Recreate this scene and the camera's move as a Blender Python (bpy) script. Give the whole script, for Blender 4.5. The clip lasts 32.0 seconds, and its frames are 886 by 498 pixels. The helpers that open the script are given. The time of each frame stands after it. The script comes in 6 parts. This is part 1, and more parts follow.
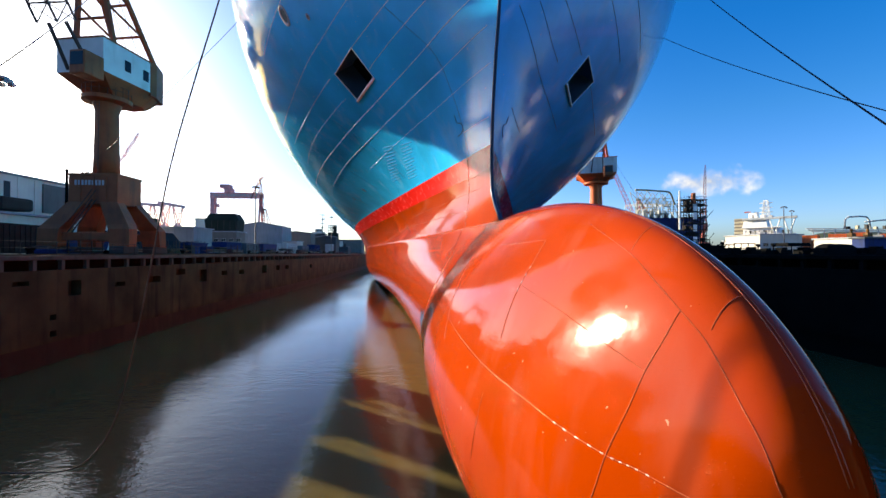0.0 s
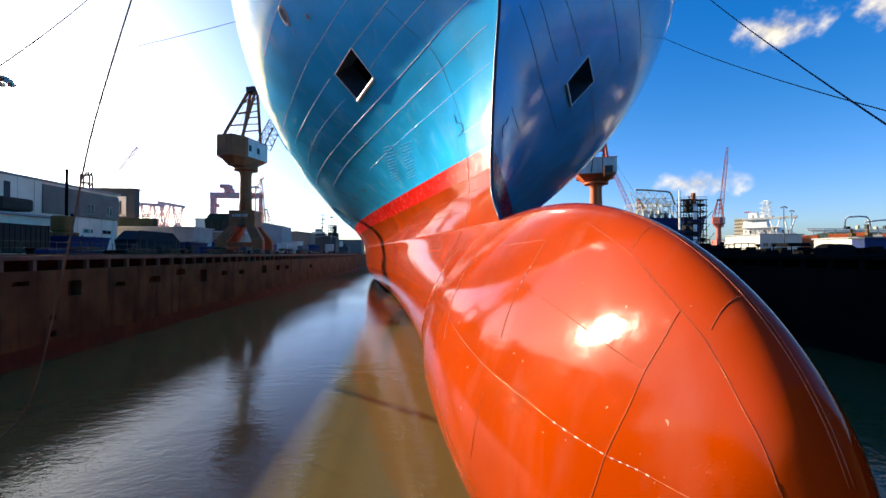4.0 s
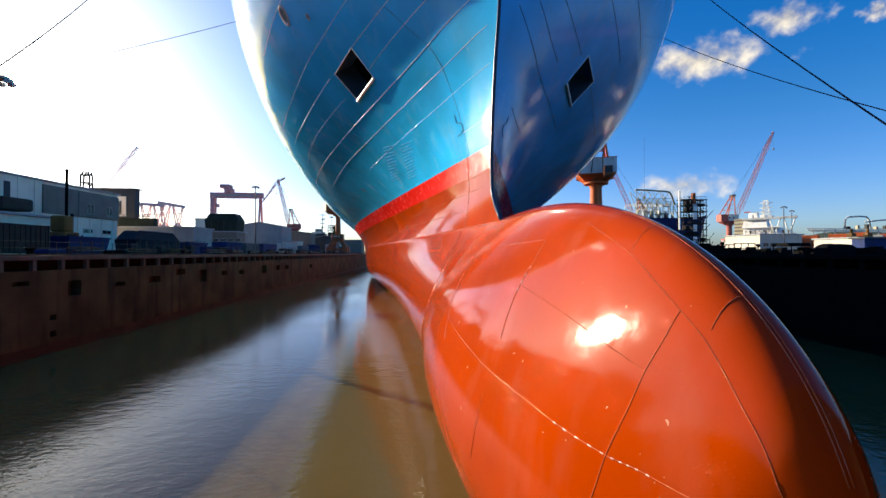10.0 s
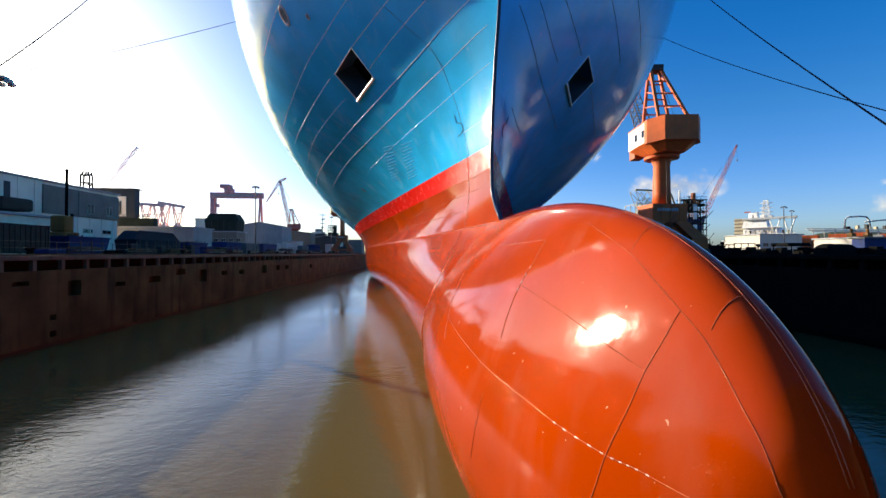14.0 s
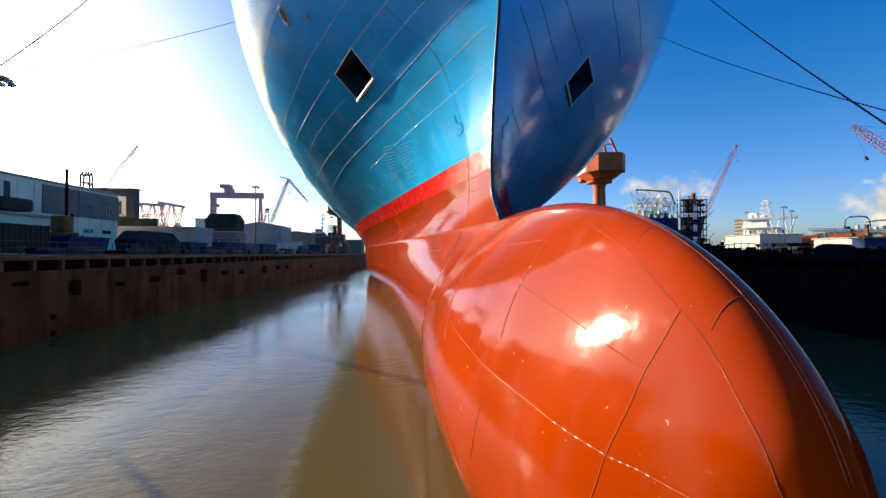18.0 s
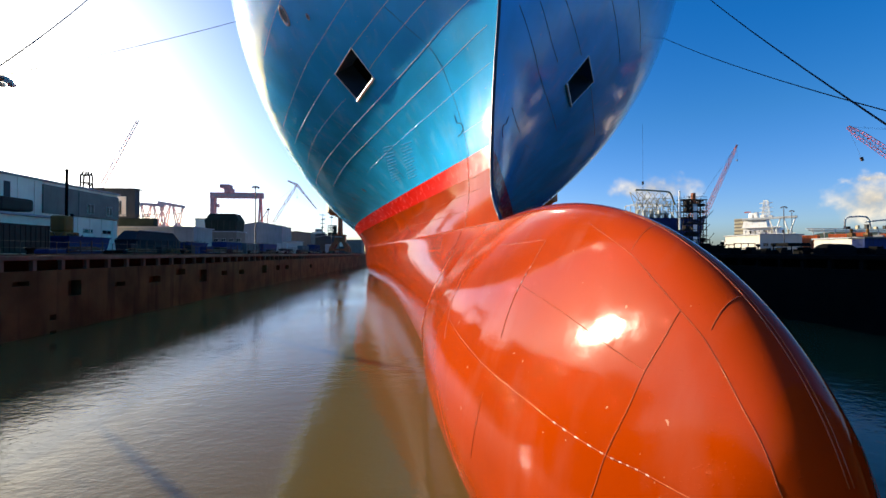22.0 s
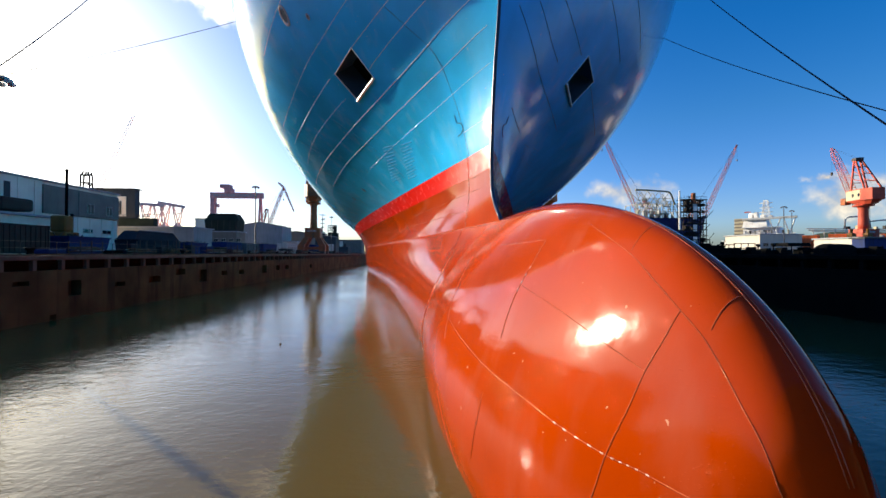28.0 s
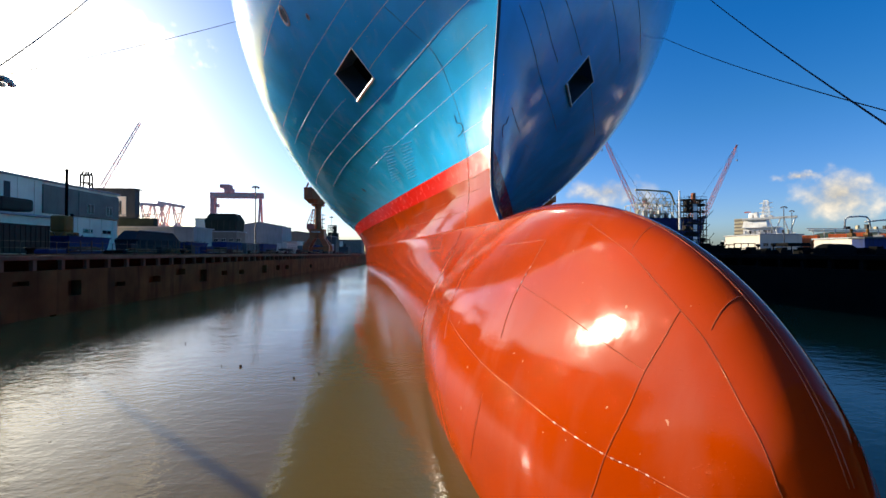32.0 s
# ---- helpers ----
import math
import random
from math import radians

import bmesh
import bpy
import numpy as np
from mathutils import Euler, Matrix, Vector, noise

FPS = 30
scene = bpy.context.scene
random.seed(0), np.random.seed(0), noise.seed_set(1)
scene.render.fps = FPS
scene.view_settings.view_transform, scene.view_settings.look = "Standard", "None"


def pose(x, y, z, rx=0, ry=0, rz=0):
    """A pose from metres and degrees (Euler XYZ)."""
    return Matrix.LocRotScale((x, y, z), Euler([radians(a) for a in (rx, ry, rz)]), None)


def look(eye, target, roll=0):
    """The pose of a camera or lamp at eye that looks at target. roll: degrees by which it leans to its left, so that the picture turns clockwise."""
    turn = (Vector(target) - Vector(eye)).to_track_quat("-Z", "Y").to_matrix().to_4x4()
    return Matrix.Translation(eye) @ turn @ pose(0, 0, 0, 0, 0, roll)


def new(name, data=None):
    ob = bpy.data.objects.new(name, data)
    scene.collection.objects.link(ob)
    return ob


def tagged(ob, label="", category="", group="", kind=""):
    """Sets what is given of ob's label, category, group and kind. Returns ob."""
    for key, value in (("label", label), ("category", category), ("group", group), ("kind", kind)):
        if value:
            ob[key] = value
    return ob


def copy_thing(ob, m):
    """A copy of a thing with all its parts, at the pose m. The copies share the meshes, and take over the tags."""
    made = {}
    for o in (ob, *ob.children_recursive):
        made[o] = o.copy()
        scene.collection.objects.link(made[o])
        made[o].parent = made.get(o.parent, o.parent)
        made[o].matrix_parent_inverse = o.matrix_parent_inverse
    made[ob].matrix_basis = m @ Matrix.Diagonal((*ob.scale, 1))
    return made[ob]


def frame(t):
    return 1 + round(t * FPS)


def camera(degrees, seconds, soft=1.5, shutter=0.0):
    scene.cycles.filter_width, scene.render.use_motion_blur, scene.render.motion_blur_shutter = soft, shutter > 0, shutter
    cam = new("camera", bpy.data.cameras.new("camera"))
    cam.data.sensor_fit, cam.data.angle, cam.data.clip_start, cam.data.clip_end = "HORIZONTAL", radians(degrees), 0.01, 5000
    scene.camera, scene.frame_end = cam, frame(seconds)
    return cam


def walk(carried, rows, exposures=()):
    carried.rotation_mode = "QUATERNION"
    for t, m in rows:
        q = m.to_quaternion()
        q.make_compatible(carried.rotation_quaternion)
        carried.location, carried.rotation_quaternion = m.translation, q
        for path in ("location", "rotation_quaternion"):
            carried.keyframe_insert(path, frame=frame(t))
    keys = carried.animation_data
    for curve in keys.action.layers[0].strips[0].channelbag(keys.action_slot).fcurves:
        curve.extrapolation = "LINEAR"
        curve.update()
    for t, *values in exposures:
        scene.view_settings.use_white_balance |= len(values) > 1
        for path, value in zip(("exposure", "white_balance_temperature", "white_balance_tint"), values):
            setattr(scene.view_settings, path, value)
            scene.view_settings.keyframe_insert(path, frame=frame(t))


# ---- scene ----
cam = camera(95, 32.0, soft=1.5)
EYE = pose(0, 0, 0.15, 90.638, 0, -3.904)
walk(cam, [(0.0, EYE), (32.0, EYE)], exposures=((0.0, 1.3, 7650, 7), (3.0, 1.3, 7650, 7), (5.5, 1.12, 7650, 7), (7.0, 1.04, 7650, 7), (14.0, 1.0, 7650, 7), (22.0, 0.97, 7650, 7), (32.0, 0.90, 7650, 7)))

# ---- sky and sun ----
SUN_WAY = Vector((-math.sin(radians(49.4)), math.cos(radians(49.4)), math.tan(radians(15.2)))).normalized()
world = bpy.data.worlds.new("sky")
scene.world = world
world.use_nodes = True
wn = world.node_tree.nodes
sky = wn.new("ShaderNodeTexSky")
sky.sky_type, sky.sun_disc = "NISHITA", False
sky.sun_elevation = math.asin(SUN_WAY.z)
sky.sun_rotation = math.atan2(SUN_WAY.x, SUN_WAY.y)
sky.air_density, sky.dust_density, sky.ozone_density = 1.0, 1.25, 3.5
wn["Background"].inputs["Strength"].default_value = 0.115
vivid = wn.new("ShaderNodeHueSaturation")
vivid.inputs["Saturation"].default_value = 1.4
vivid.inputs["Hue"].default_value = 0.510
world.node_tree.links.new(sky.outputs[0], vivid.inputs["Color"])
tint = wn.new("ShaderNodeVectorMath")
tint.operation = "MULTIPLY"
tint.inputs[1].default_value = (0.87, 0.945, 1.09)
world.node_tree.links.new(vivid.outputs[0], tint.inputs[0])
way = wn.new("ShaderNodeTexCoord")
height = wn.new("ShaderNodeSeparateXYZ")
world.node_tree.links.new(way.outputs["Generated"], height.inputs[0])
low_air = wn.new("ShaderNodeMapRange")
low_air.inputs["From Min"].default_value, low_air.inputs["From Max"].default_value = 0.28, 0.0
world.node_tree.links.new(height.outputs["Z"], low_air.inputs["Value"])
clear_air = wn.new("ShaderNodeMix")
clear_air.data_type = "RGBA"
clear_air.inputs["A"].default_value, clear_air.inputs["B"].default_value = (1, 1, 1, 1), (0.80, 0.88, 1.28, 1)
world.node_tree.links.new(low_air.outputs["Result"], clear_air.inputs["Factor"])
haze = wn.new("ShaderNodeVectorMath")
haze.operation = "MULTIPLY"
world.node_tree.links.new(tint.outputs[0], haze.inputs[0])
world.node_tree.links.new(clear_air.outputs["Result"], haze.inputs[1])
world.node_tree.links.new(haze.outputs[0], wn["Background"].inputs["Color"])
sun = new("sun", bpy.data.lights.new("sun", "SUN"))
sun.data.energy, sun.data.angle, sun.data.color = 5.0, radians(0.55), (1.0, 0.93, 0.82)
sun.matrix_world = look(SUN_WAY * 100, (0, 0, 0))


# ---- materials ----
def mat(name, color, rough=0.5, metal=0.0, vary=0.25, scale=1.0, bump=0.1, grain=18.0, streak=0.0, stain=None, coat=0.0, per_piece=0.0, gloss=0.2):
    """A worn surface: two scales of colour variation, stains, vertical streaks and a fine relief."""
    m = bpy.data.materials.new(name)
    m.use_nodes = True
    n, l = m.node_tree.nodes, m.node_tree.links
    b = n["Principled BSDF"]
    tc = n.new("ShaderNodeTexCoord")
    big = n.new("ShaderNodeTexNoise")
    big.inputs["Scale"].default_value, big.inputs["Detail"].default_value = 0.45 * scale, 6
    l.new(tc.outputs["Object"], big.inputs["Vector"])
    fine = n.new("ShaderNodeTexNoise")
    fine.inputs["Scale"].default_value, fine.inputs["Detail"].default_value = grain * scale, 4
    l.new(tc.outputs["Object"], fine.inputs["Vector"])
    ramp = n.new("ShaderNodeMapRange")
    ramp.inputs["From Min"].default_value, ramp.inputs["From Max"].default_value = 0.3, 0.7
    ramp.inputs["To Min"].default_value, ramp.inputs["To Max"].default_value = 1 - vary, 1 + vary * 0.6
    l.new(big.outputs["Fac"], ramp.inputs["Value"])
    mul = n.new("ShaderNodeVectorMath")
    mul.operation = "SCALE"
    mul.inputs[0].default_value = color
    l.new(ramp.outputs["Result"], mul.inputs["Scale"])
    out = mul.outputs["Vector"]
    if streak or stain:
        mp = n.new("ShaderNodeMapping")
        mp.inputs["Scale"].default_value = (1.0, 1.0, 0.12 if streak else 0.8)
        l.new(tc.outputs["Object"], mp.inputs["Vector"])
        st = n.new("ShaderNodeTexNoise")
        st.inputs["Scale"].default_value, st.inputs["Detail"].default_value = 1.6 * scale, 7
        l.new(mp.outputs["Vector"], st.inputs["Vector"])
        sr = n.new("ShaderNodeMapRange")
        sr.inputs["From Min"].default_value, sr.inputs["From Max"].default_value = 0.5, 0.72
        sr.inputs["To Max"].default_value = streak or 0.6
        l.new(st.outputs["Fac"], sr.inputs["Value"])
        mx = n.new("ShaderNodeMix")
        mx.data_type = "RGBA"
        l.new(sr.outputs["Result"], mx.inputs["Factor"])
        l.new(out, mx.inputs["A"])
        mx.inputs["B"].default_value = (*(stain or tuple(c * 0.35 for c in color)), 1)
        out = mx.outputs["Result"]
    if per_piece:
        oi = n.new("ShaderNodeObjectInfo")
        pr = n.new("ShaderNodeMapRange")
        pr.inputs["To Min"].default_value, pr.inputs["To Max"].default_value = 1 - per_piece, 1 + per_piece
        l.new(oi.outputs["Random"], pr.inputs["Value"])
        m2 = n.new("ShaderNodeVectorMath")
        m2.operation = "SCALE"
        l.new(out, m2.inputs[0])
        l.new(pr.outputs["Result"], m2.inputs["Scale"])
        out = m2.outputs["Vector"]
    l.new(out, b.inputs["Base Color"])
    rr = n.new("ShaderNodeMapRange")
    rr.inputs["To Min"].default_value, rr.inputs["To Max"].default_value = max(rough - 0.12, 0.02), min(rough + 0.12, 1)
    l.new(fine.outputs["Fac"], rr.inputs["Value"])
    l.new(rr.outputs["Result"], b.inputs["Roughness"])
    b.inputs["Metallic"].default_value = metal
    b.inputs["Specular IOR Level"].default_value = gloss
    b.inputs["Coat Weight"].default_value = coat
    b.inputs["Coat Roughness"].default_value = 0.06
    if bump:
        bp = n.new("ShaderNodeBump")
        bp.inputs["Strength"].default_value, bp.inputs["Distance"].default_value = bump, 0.02
        l.new(fine.outputs["Fac"], bp.inputs["Height"])
        l.new(bp.outputs["Normal"], b.inputs["Normal"])
    return m


def hull_paint(name, color, rough, wave, mottled, dust_glint, chip=(0.42, 0.3, 0.24), chips=0.745, gloss=0.22, peel=0.06, fine=0.3):
    """Ship's paint: buckled plating, fine orange peel, dusty and salty streaks that can stand for glints."""
    m = bpy.data.materials.new(name)
    m.use_nodes = True
    n, l = m.node_tree.nodes, m.node_tree.links
    b = n["Principled BSDF"]
    tc = n.new("ShaderNodeTexCoord")

    def noise_at(scale, detail, stretch=(1, 1, 1)):
        mp = n.new("ShaderNodeMapping")
        mp.inputs["Scale"].default_value = stretch
        l.new(tc.outputs["Object"], mp.inputs["Vector"])
        t = n.new("ShaderNodeTexNoise")
        t.inputs["Scale"].default_value, t.inputs["Detail"].default_value = scale, detail
        l.new(mp.outputs["Vector"], t.inputs["Vector"])
        return t.outputs["Fac"]

    def ranged(src, a, c, lo, hi):
        r = n.new("ShaderNodeMapRange")
        for k, v in zip(("From Min", "From Max", "To Min", "To Max"), (a, c, lo, hi)):
            r.inputs[k].default_value = v
        l.new(src, r.inputs["Value"])
        return r.outputs["Result"]

    big = noise_at(0.35, 5)
    tone = n.new("ShaderNodeVectorMath")
    tone.operation = "SCALE"
    tone.inputs[0].default_value = color
    l.new(ranged(big, 0.3, 0.7, 1 - mottled, 1 + mottled * 0.5), tone.inputs["Scale"])
    mx = n.new("ShaderNodeMix")
    mx.data_type = "RGBA"
    l.new(ranged(noise_at(1.1, 8, (1, 1, 0.25)), 0.56, 0.8, 0, dust_glint), mx.inputs["Factor"])
    l.new(tone.outputs["Vector"], mx.inputs["A"])
    mx.inputs["B"].default_value = (0.55, 0.55, 0.52, 1)
    sp = n.new("ShaderNodeMix")
    sp.data_type = "RGBA"
    l.new(ranged(noise_at(7.0, 3), chips, chips + 0.015, 0, 0.6), sp.inputs["Factor"])
    l.new(mx.outputs["Result"], sp.inputs["A"])
    sp.inputs["B"].default_value = (*chip, 1)
    l.new(sp.outputs["Result"], b.inputs["Base Color"])
    l.new(ranged(noise_at(2.5, 6), 0.3, 0.75, rough * 0.7, rough * 1.5), b.inputs["Roughness"])
    b.inputs["Specular IOR Level"].default_value = gloss
    b1 = n.new("ShaderNodeBump")
    b1.inputs["Strength"].default_value, b1.inputs["Distance"].default_value = wave, 0.12
    l.new(noise_at(0.9, 2, (1, 1, 1.3)), b1.inputs["Height"])
    b2 = n.new("ShaderNodeBump")
    b2.inputs["Strength"].default_value, b2.inputs["Distance"].default_value = fine, 0.002
    l.new(noise_at(110, 3), b2.inputs["Height"])
    b3 = n.new("ShaderNodeBump")
    b3.inputs["Strength"].default_value, b3.inputs["Distance"].default_value = 0.5, 0.005
    l.new(ranged(noise_at(42, 2), 0.65, 0.77, 0, 1), b3.inputs["Height"])
    b4 = n.new("ShaderNodeBump")
    b4.inputs["Strength"].default_value, b4.inputs["Distance"].default_value = peel, 0.02
    l.new(noise_at(7, 4), b4.inputs["Height"])
    l.new(b1.outputs["Normal"], b4.inputs["Normal"])
    l.new(b4.outputs["Normal"], b3.inputs["Normal"])
    l.new(b3.outputs["Normal"], b2.inputs["Normal"])
    l.new(b2.outputs["Normal"], b.inputs["Normal"])
    return m


M = dict(
    # the blue's pale streaks also stand for sun glints off the water
    blue=hull_paint("blue_topside_paint", (0.005, 0.45, 0.88), 0.10, 0.085, 0.2, 0.14, (0.5, 0.56, 0.58), 0.725, 0.24, 0.05, 0.2),
    boot=hull_paint("red_boot_top_paint", (0.70, 0.014, 0.009), 0.22, 0.1, 0.12, 0.12),
    orange=hull_paint("orange_antifouling_paint", (0.36, 0.036, 0.002), 0.07, 0.045, 0.2, 0.05, (0.55, 0.33, 0.2), 0.735, 0.14, 0.06, 0.06),
    weld=mat("painted_weld_orange", (0.50, 0.10, 0.03), 0.10, vary=0.4, scale=3, grain=22, bump=1.0, gloss=0.8),
    weld_white=mat("primed_weld", (0.72, 0.62, 0.55), 0.4, vary=0.6, scale=4, grain=14, bump=0.6, stain=(0.45, 0.07, 0.02)),
    # one weld in two copies: dark for the shaded flare, white for sun glints
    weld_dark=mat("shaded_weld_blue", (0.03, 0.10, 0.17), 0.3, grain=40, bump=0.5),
    weld_blue=mat("sunlit_weld_white", (0.80, 0.95, 0.98), 0.12, grain=30, bump=0.8, gloss=1.0),
    # white stands for the sun on the pocket's lower lip
    lip=mat("sunlit_lip_white", (0.75, 0.80, 0.82), 0.3, gloss=0.5),
    stem=mat("dark_stem_paint", (0.012, 0.05, 0.11), 0.3),
    mark=mat("dark_marking_paint", (0.01, 0.03, 0.07), 0.85),
    pocket=mat("pocket_plating", (0.02, 0.06, 0.10), 0.5),
    mark_blue=mat("blue_overpainted_figure", (0.012, 0.24, 0.46), 0.8, gloss=0.05),
    fair=mat("fairlead_steel", (0.42, 0.44, 0.44), 0.5),
    black=mat("blackened_steel", (0.006, 0.006, 0.006), 0.9, gloss=0.05),
    concrete=mat("stained_dock_concrete", (0.078, 0.058, 0.027), 0.85, vary=0.55, scale=0.7, bump=0.5, grain=9, streak=0.9, stain=(0.016, 0.011, 0.008)),
    concrete_wet=mat("weed_stained_concrete", (0.055, 0.030, 0.020), 0.6, vary=0.4, bump=0.5, grain=9, streak=0.6, stain=(0.025, 0.015, 0.01)),
    # near-black base holds the shade of the right wall and the gallery
    shade_wall=mat("shade_black_concrete", (0.008, 0.008, 0.008), 0.9, vary=0.4, bump=0.5, grain=9, streak=0.5, stain=(0.01, 0.012, 0.01)),
    pier=mat("cast_concrete_edge", (0.11, 0.095, 0.08), 0.85, vary=0.3, bump=0.4, grain=12, streak=0.5, per_piece=0.15),
    ground=mat("oil_stained_concrete_ground", (0.11, 0.10, 0.085), 0.9, vary=0.35, scale=0.3, bump=0.3, grain=20, stain=(0.06, 0.055, 0.05)),
    # two crane oranges: duller for the backlit crane, brighter for the sunlit right one
    crane=mat("rusty_orange_crane_paint", (0.30, 0.085, 0.03), 0.55, vary=0.35, bump=0.2, streak=0.7, stain=(0.12, 0.045, 0.025)),
    crane_orange=mat("sunlit_orange_crane_paint", (0.58, 0.11, 0.025), 0.5, vary=0.25, bump=0.2, streak=0.5, stain=(0.3, 0.08, 0.03)),
    crane_red=mat("red_oxide_crane_paint", (0.48, 0.07, 0.04), 0.5, vary=0.25, streak=0.4, stain=(0.2, 0.06, 0.04)),
    crane_white=mat("off_white_cabin_paint", (0.62, 0.60, 0.56), 0.5, vary=0.15, streak=0.5, stain=(0.3, 0.24, 0.18)),
    crane_dark=mat("dark_lattice_steel", (0.06, 0.045, 0.04), 0.6),
    crane_pink=mat("faded_red_crane_paint", (0.36, 0.10, 0.08), 0.6),
    # two reds paled in the colour for the glare that washes them out
    crane_pale=mat("glare_pale_red_paint", (0.85, 0.52, 0.49), 0.6),
    gantry_red=mat("glare_pale_gantry_red", (0.85, 0.34, 0.31), 0.6),
    white=mat("white_wall_paint", (0.50, 0.46, 0.40), 0.7, vary=0.12, scale=0.5, streak=0.35, stain=(0.36, 0.32, 0.28), bump=0.15),
    dirty_white=mat("grimy_white_wall", (0.80, 0.68, 0.54), 0.75, vary=0.15, scale=0.5, streak=0.4, stain=(0.42, 0.38, 0.32), bump=0.15),
    shop=mat("pale_blue_grey_sheeting", (0.25, 0.255, 0.26), 0.6, vary=0.12, streak=0.3),
    grey=mat("grey_cladding", (0.16, 0.142, 0.12), 0.6, vary=0.15, streak=0.3, bump=0.15),
    slate=mat("dark_slate_cladding", (0.045, 0.05, 0.055), 0.6, vary=0.2, streak=0.3),
    roof=mat("weathered_roof_sheet", (0.30, 0.31, 0.32), 0.6, vary=0.25, streak=0.4),
    glass=mat("dark_window_glass", (0.012, 0.015, 0.018), 0.15, vary=0.1, bump=0.0, gloss=0.3),
    blue_box=mat("blue_container_paint", (0.004, 0.022, 0.11), 0.7, vary=0.25, streak=0.5, stain=(0.010, 0.010, 0.012)),
    cyan_box=mat("pale_blue_container_paint", (0.06, 0.09, 0.11), 0.5, vary=0.25, streak=0.5),
    dark_box=mat("dark_grey_container_paint", (0.022, 0.021, 0.02), 0.6, vary=0.25, streak=0.4),
    orange_box=mat("orange_container_paint", (0.55, 0.11, 0.03), 0.5, vary=0.25, streak=0.4),
    white_box=mat("white_container_paint", (0.45, 0.45, 0.43), 0.5, vary=0.2, streak=0.5),
    ochre=mat("ochre_machine_paint", (0.20, 0.085, 0.015), 0.55, vary=0.3, streak=0.5),
    tarp=mat("dark_green_tarpaulin", (0.018, 0.026, 0.018), 0.8, vary=0.4, bump=0.6, grain=5),
    tarp_blue=mat("slate_blue_tarpaulin", (0.010, 0.018, 0.028), 0.8, vary=0.35, bump=0.6, grain=5),
    scaffold=mat("dark_tube_and_plank", (0.022, 0.02, 0.019), 0.85, gloss=0.1),
    steel=mat("galvanised_steel", (0.32, 0.33, 0.34), 0.45, metal=0.7, gloss=0.5),
    rope=mat("tarred_hemp_rope", (0.10, 0.085, 0.065), 0.9, vary=0.3, scale=6, bump=0.6, grain=30),
    hemp=mat("brown_hemp", (0.20, 0.13, 0.075), 0.9, vary=0.3, scale=6, bump=0.6, grain=30),
    wire=mat("dark_wire_rope", (0.02, 0.02, 0.028), 0.6),
    navy=mat("navy_hull_paint", (0.008, 0.026, 0.12), 0.65, vary=0.3, streak=0.4),
    ship_white=mat("white_ship_paint", (0.78, 0.76, 0.72), 0.5, vary=0.08, streak=0.3, stain=(0.24, 0.2, 0.16)),
    cream=mat("cream_steelwork", (0.40, 0.35, 0.24), 0.5, vary=0.15),
    hill=mat("wooded_hill", (0.045, 0.06, 0.035), 0.95, vary=0.5, scale=0.06, grain=4, bump=0.8),
    crate_yellow=mat("faded_yellow_crate_paint", (0.55, 0.36, 0.05), 0.6, vary=0.3, streak=0.4),
    rubber=mat("black_rubber", (0.02, 0.02, 0.02), 0.85),
    lamp=mat("lamp_housing", (0.5, 0.48, 0.47), 0.5),
    debris=mat("floating_debris", (0.05, 0.04, 0.03), 0.8),
)


def water_material():
    m = bpy.data.materials.new("muddy_dock_water")
    m.use_nodes = True
    n, l = m.node_tree.nodes, m.node_tree.links
    b = n["Principled BSDF"]
    tc = n.new("ShaderNodeTexCoord")
    big = n.new("ShaderNodeTexNoise")
    big.inputs["Scale"].default_value, big.inputs["Detail"].default_value = 0.05, 4
    l.new(tc.outputs["Object"], big.inputs["Vector"])
    cr = n.new("ShaderNodeMix")
    cr.data_type = "RGBA"
    l.new(big.outputs["Fac"], cr.inputs["Factor"])
    cr.inputs["A"].default_value, cr.inputs["B"].default_value = (0.098, 0.074, 0.026, 1), (0.135, 0.103, 0.038, 1)
    l.new(cr.outputs["Result"], b.inputs["Base Color"])
    b.inputs["Roughness"].default_value, b.inputs["IOR"].default_value = 0.03, 1.33
    b.inputs["Specular IOR Level"].default_value = 0.42
    prev = None
    for scale, stretch, dist, strength in ((0.5, (0.6, 1, 1), 0.05, 0.5), (2.0, (0.6, 1, 1), 0.028, 0.65), (5.5, (0.65, 1, 1), 0.018, 0.85), (14.0, (0.7, 1, 1), 0.006, 0.9)):
        mp = n.new("ShaderNodeMapping")
        mp.inputs["Scale"].default_value = stretch
        l.new(tc.outputs["Object"], mp.inputs["Vector"])
        t = n.new("ShaderNodeTexNoise")
        t.inputs["Scale"].default_value, t.inputs["Detail"].default_value = scale, 2
        l.new(mp.outputs["Vector"], t.inputs["Vector"])
        bp = n.new("ShaderNodeBump")
        bp.inputs["Distance"].default_value = dist
        l.new(t.outputs["Fac"], bp.inputs["Height"])
        patch = n.new("ShaderNodeMapRange")
        patch.inputs["From Min"].default_value, patch.inputs["From Max"].default_value = 0.35, 0.65
        patch.inputs["To Min"].default_value, patch.inputs["To Max"].default_value = strength * 0.22, strength
        l.new(big.outputs["Fac"], patch.inputs["Value"])
        l.new(patch.outputs["Result"], bp.inputs["Strength"])
        if prev:
            l.new(prev.outputs["Normal"], bp.inputs["Normal"])
        prev = bp
    l.new(prev.outputs["Normal"], b.inputs["Normal"])
    return m


M["water"] = water_material()


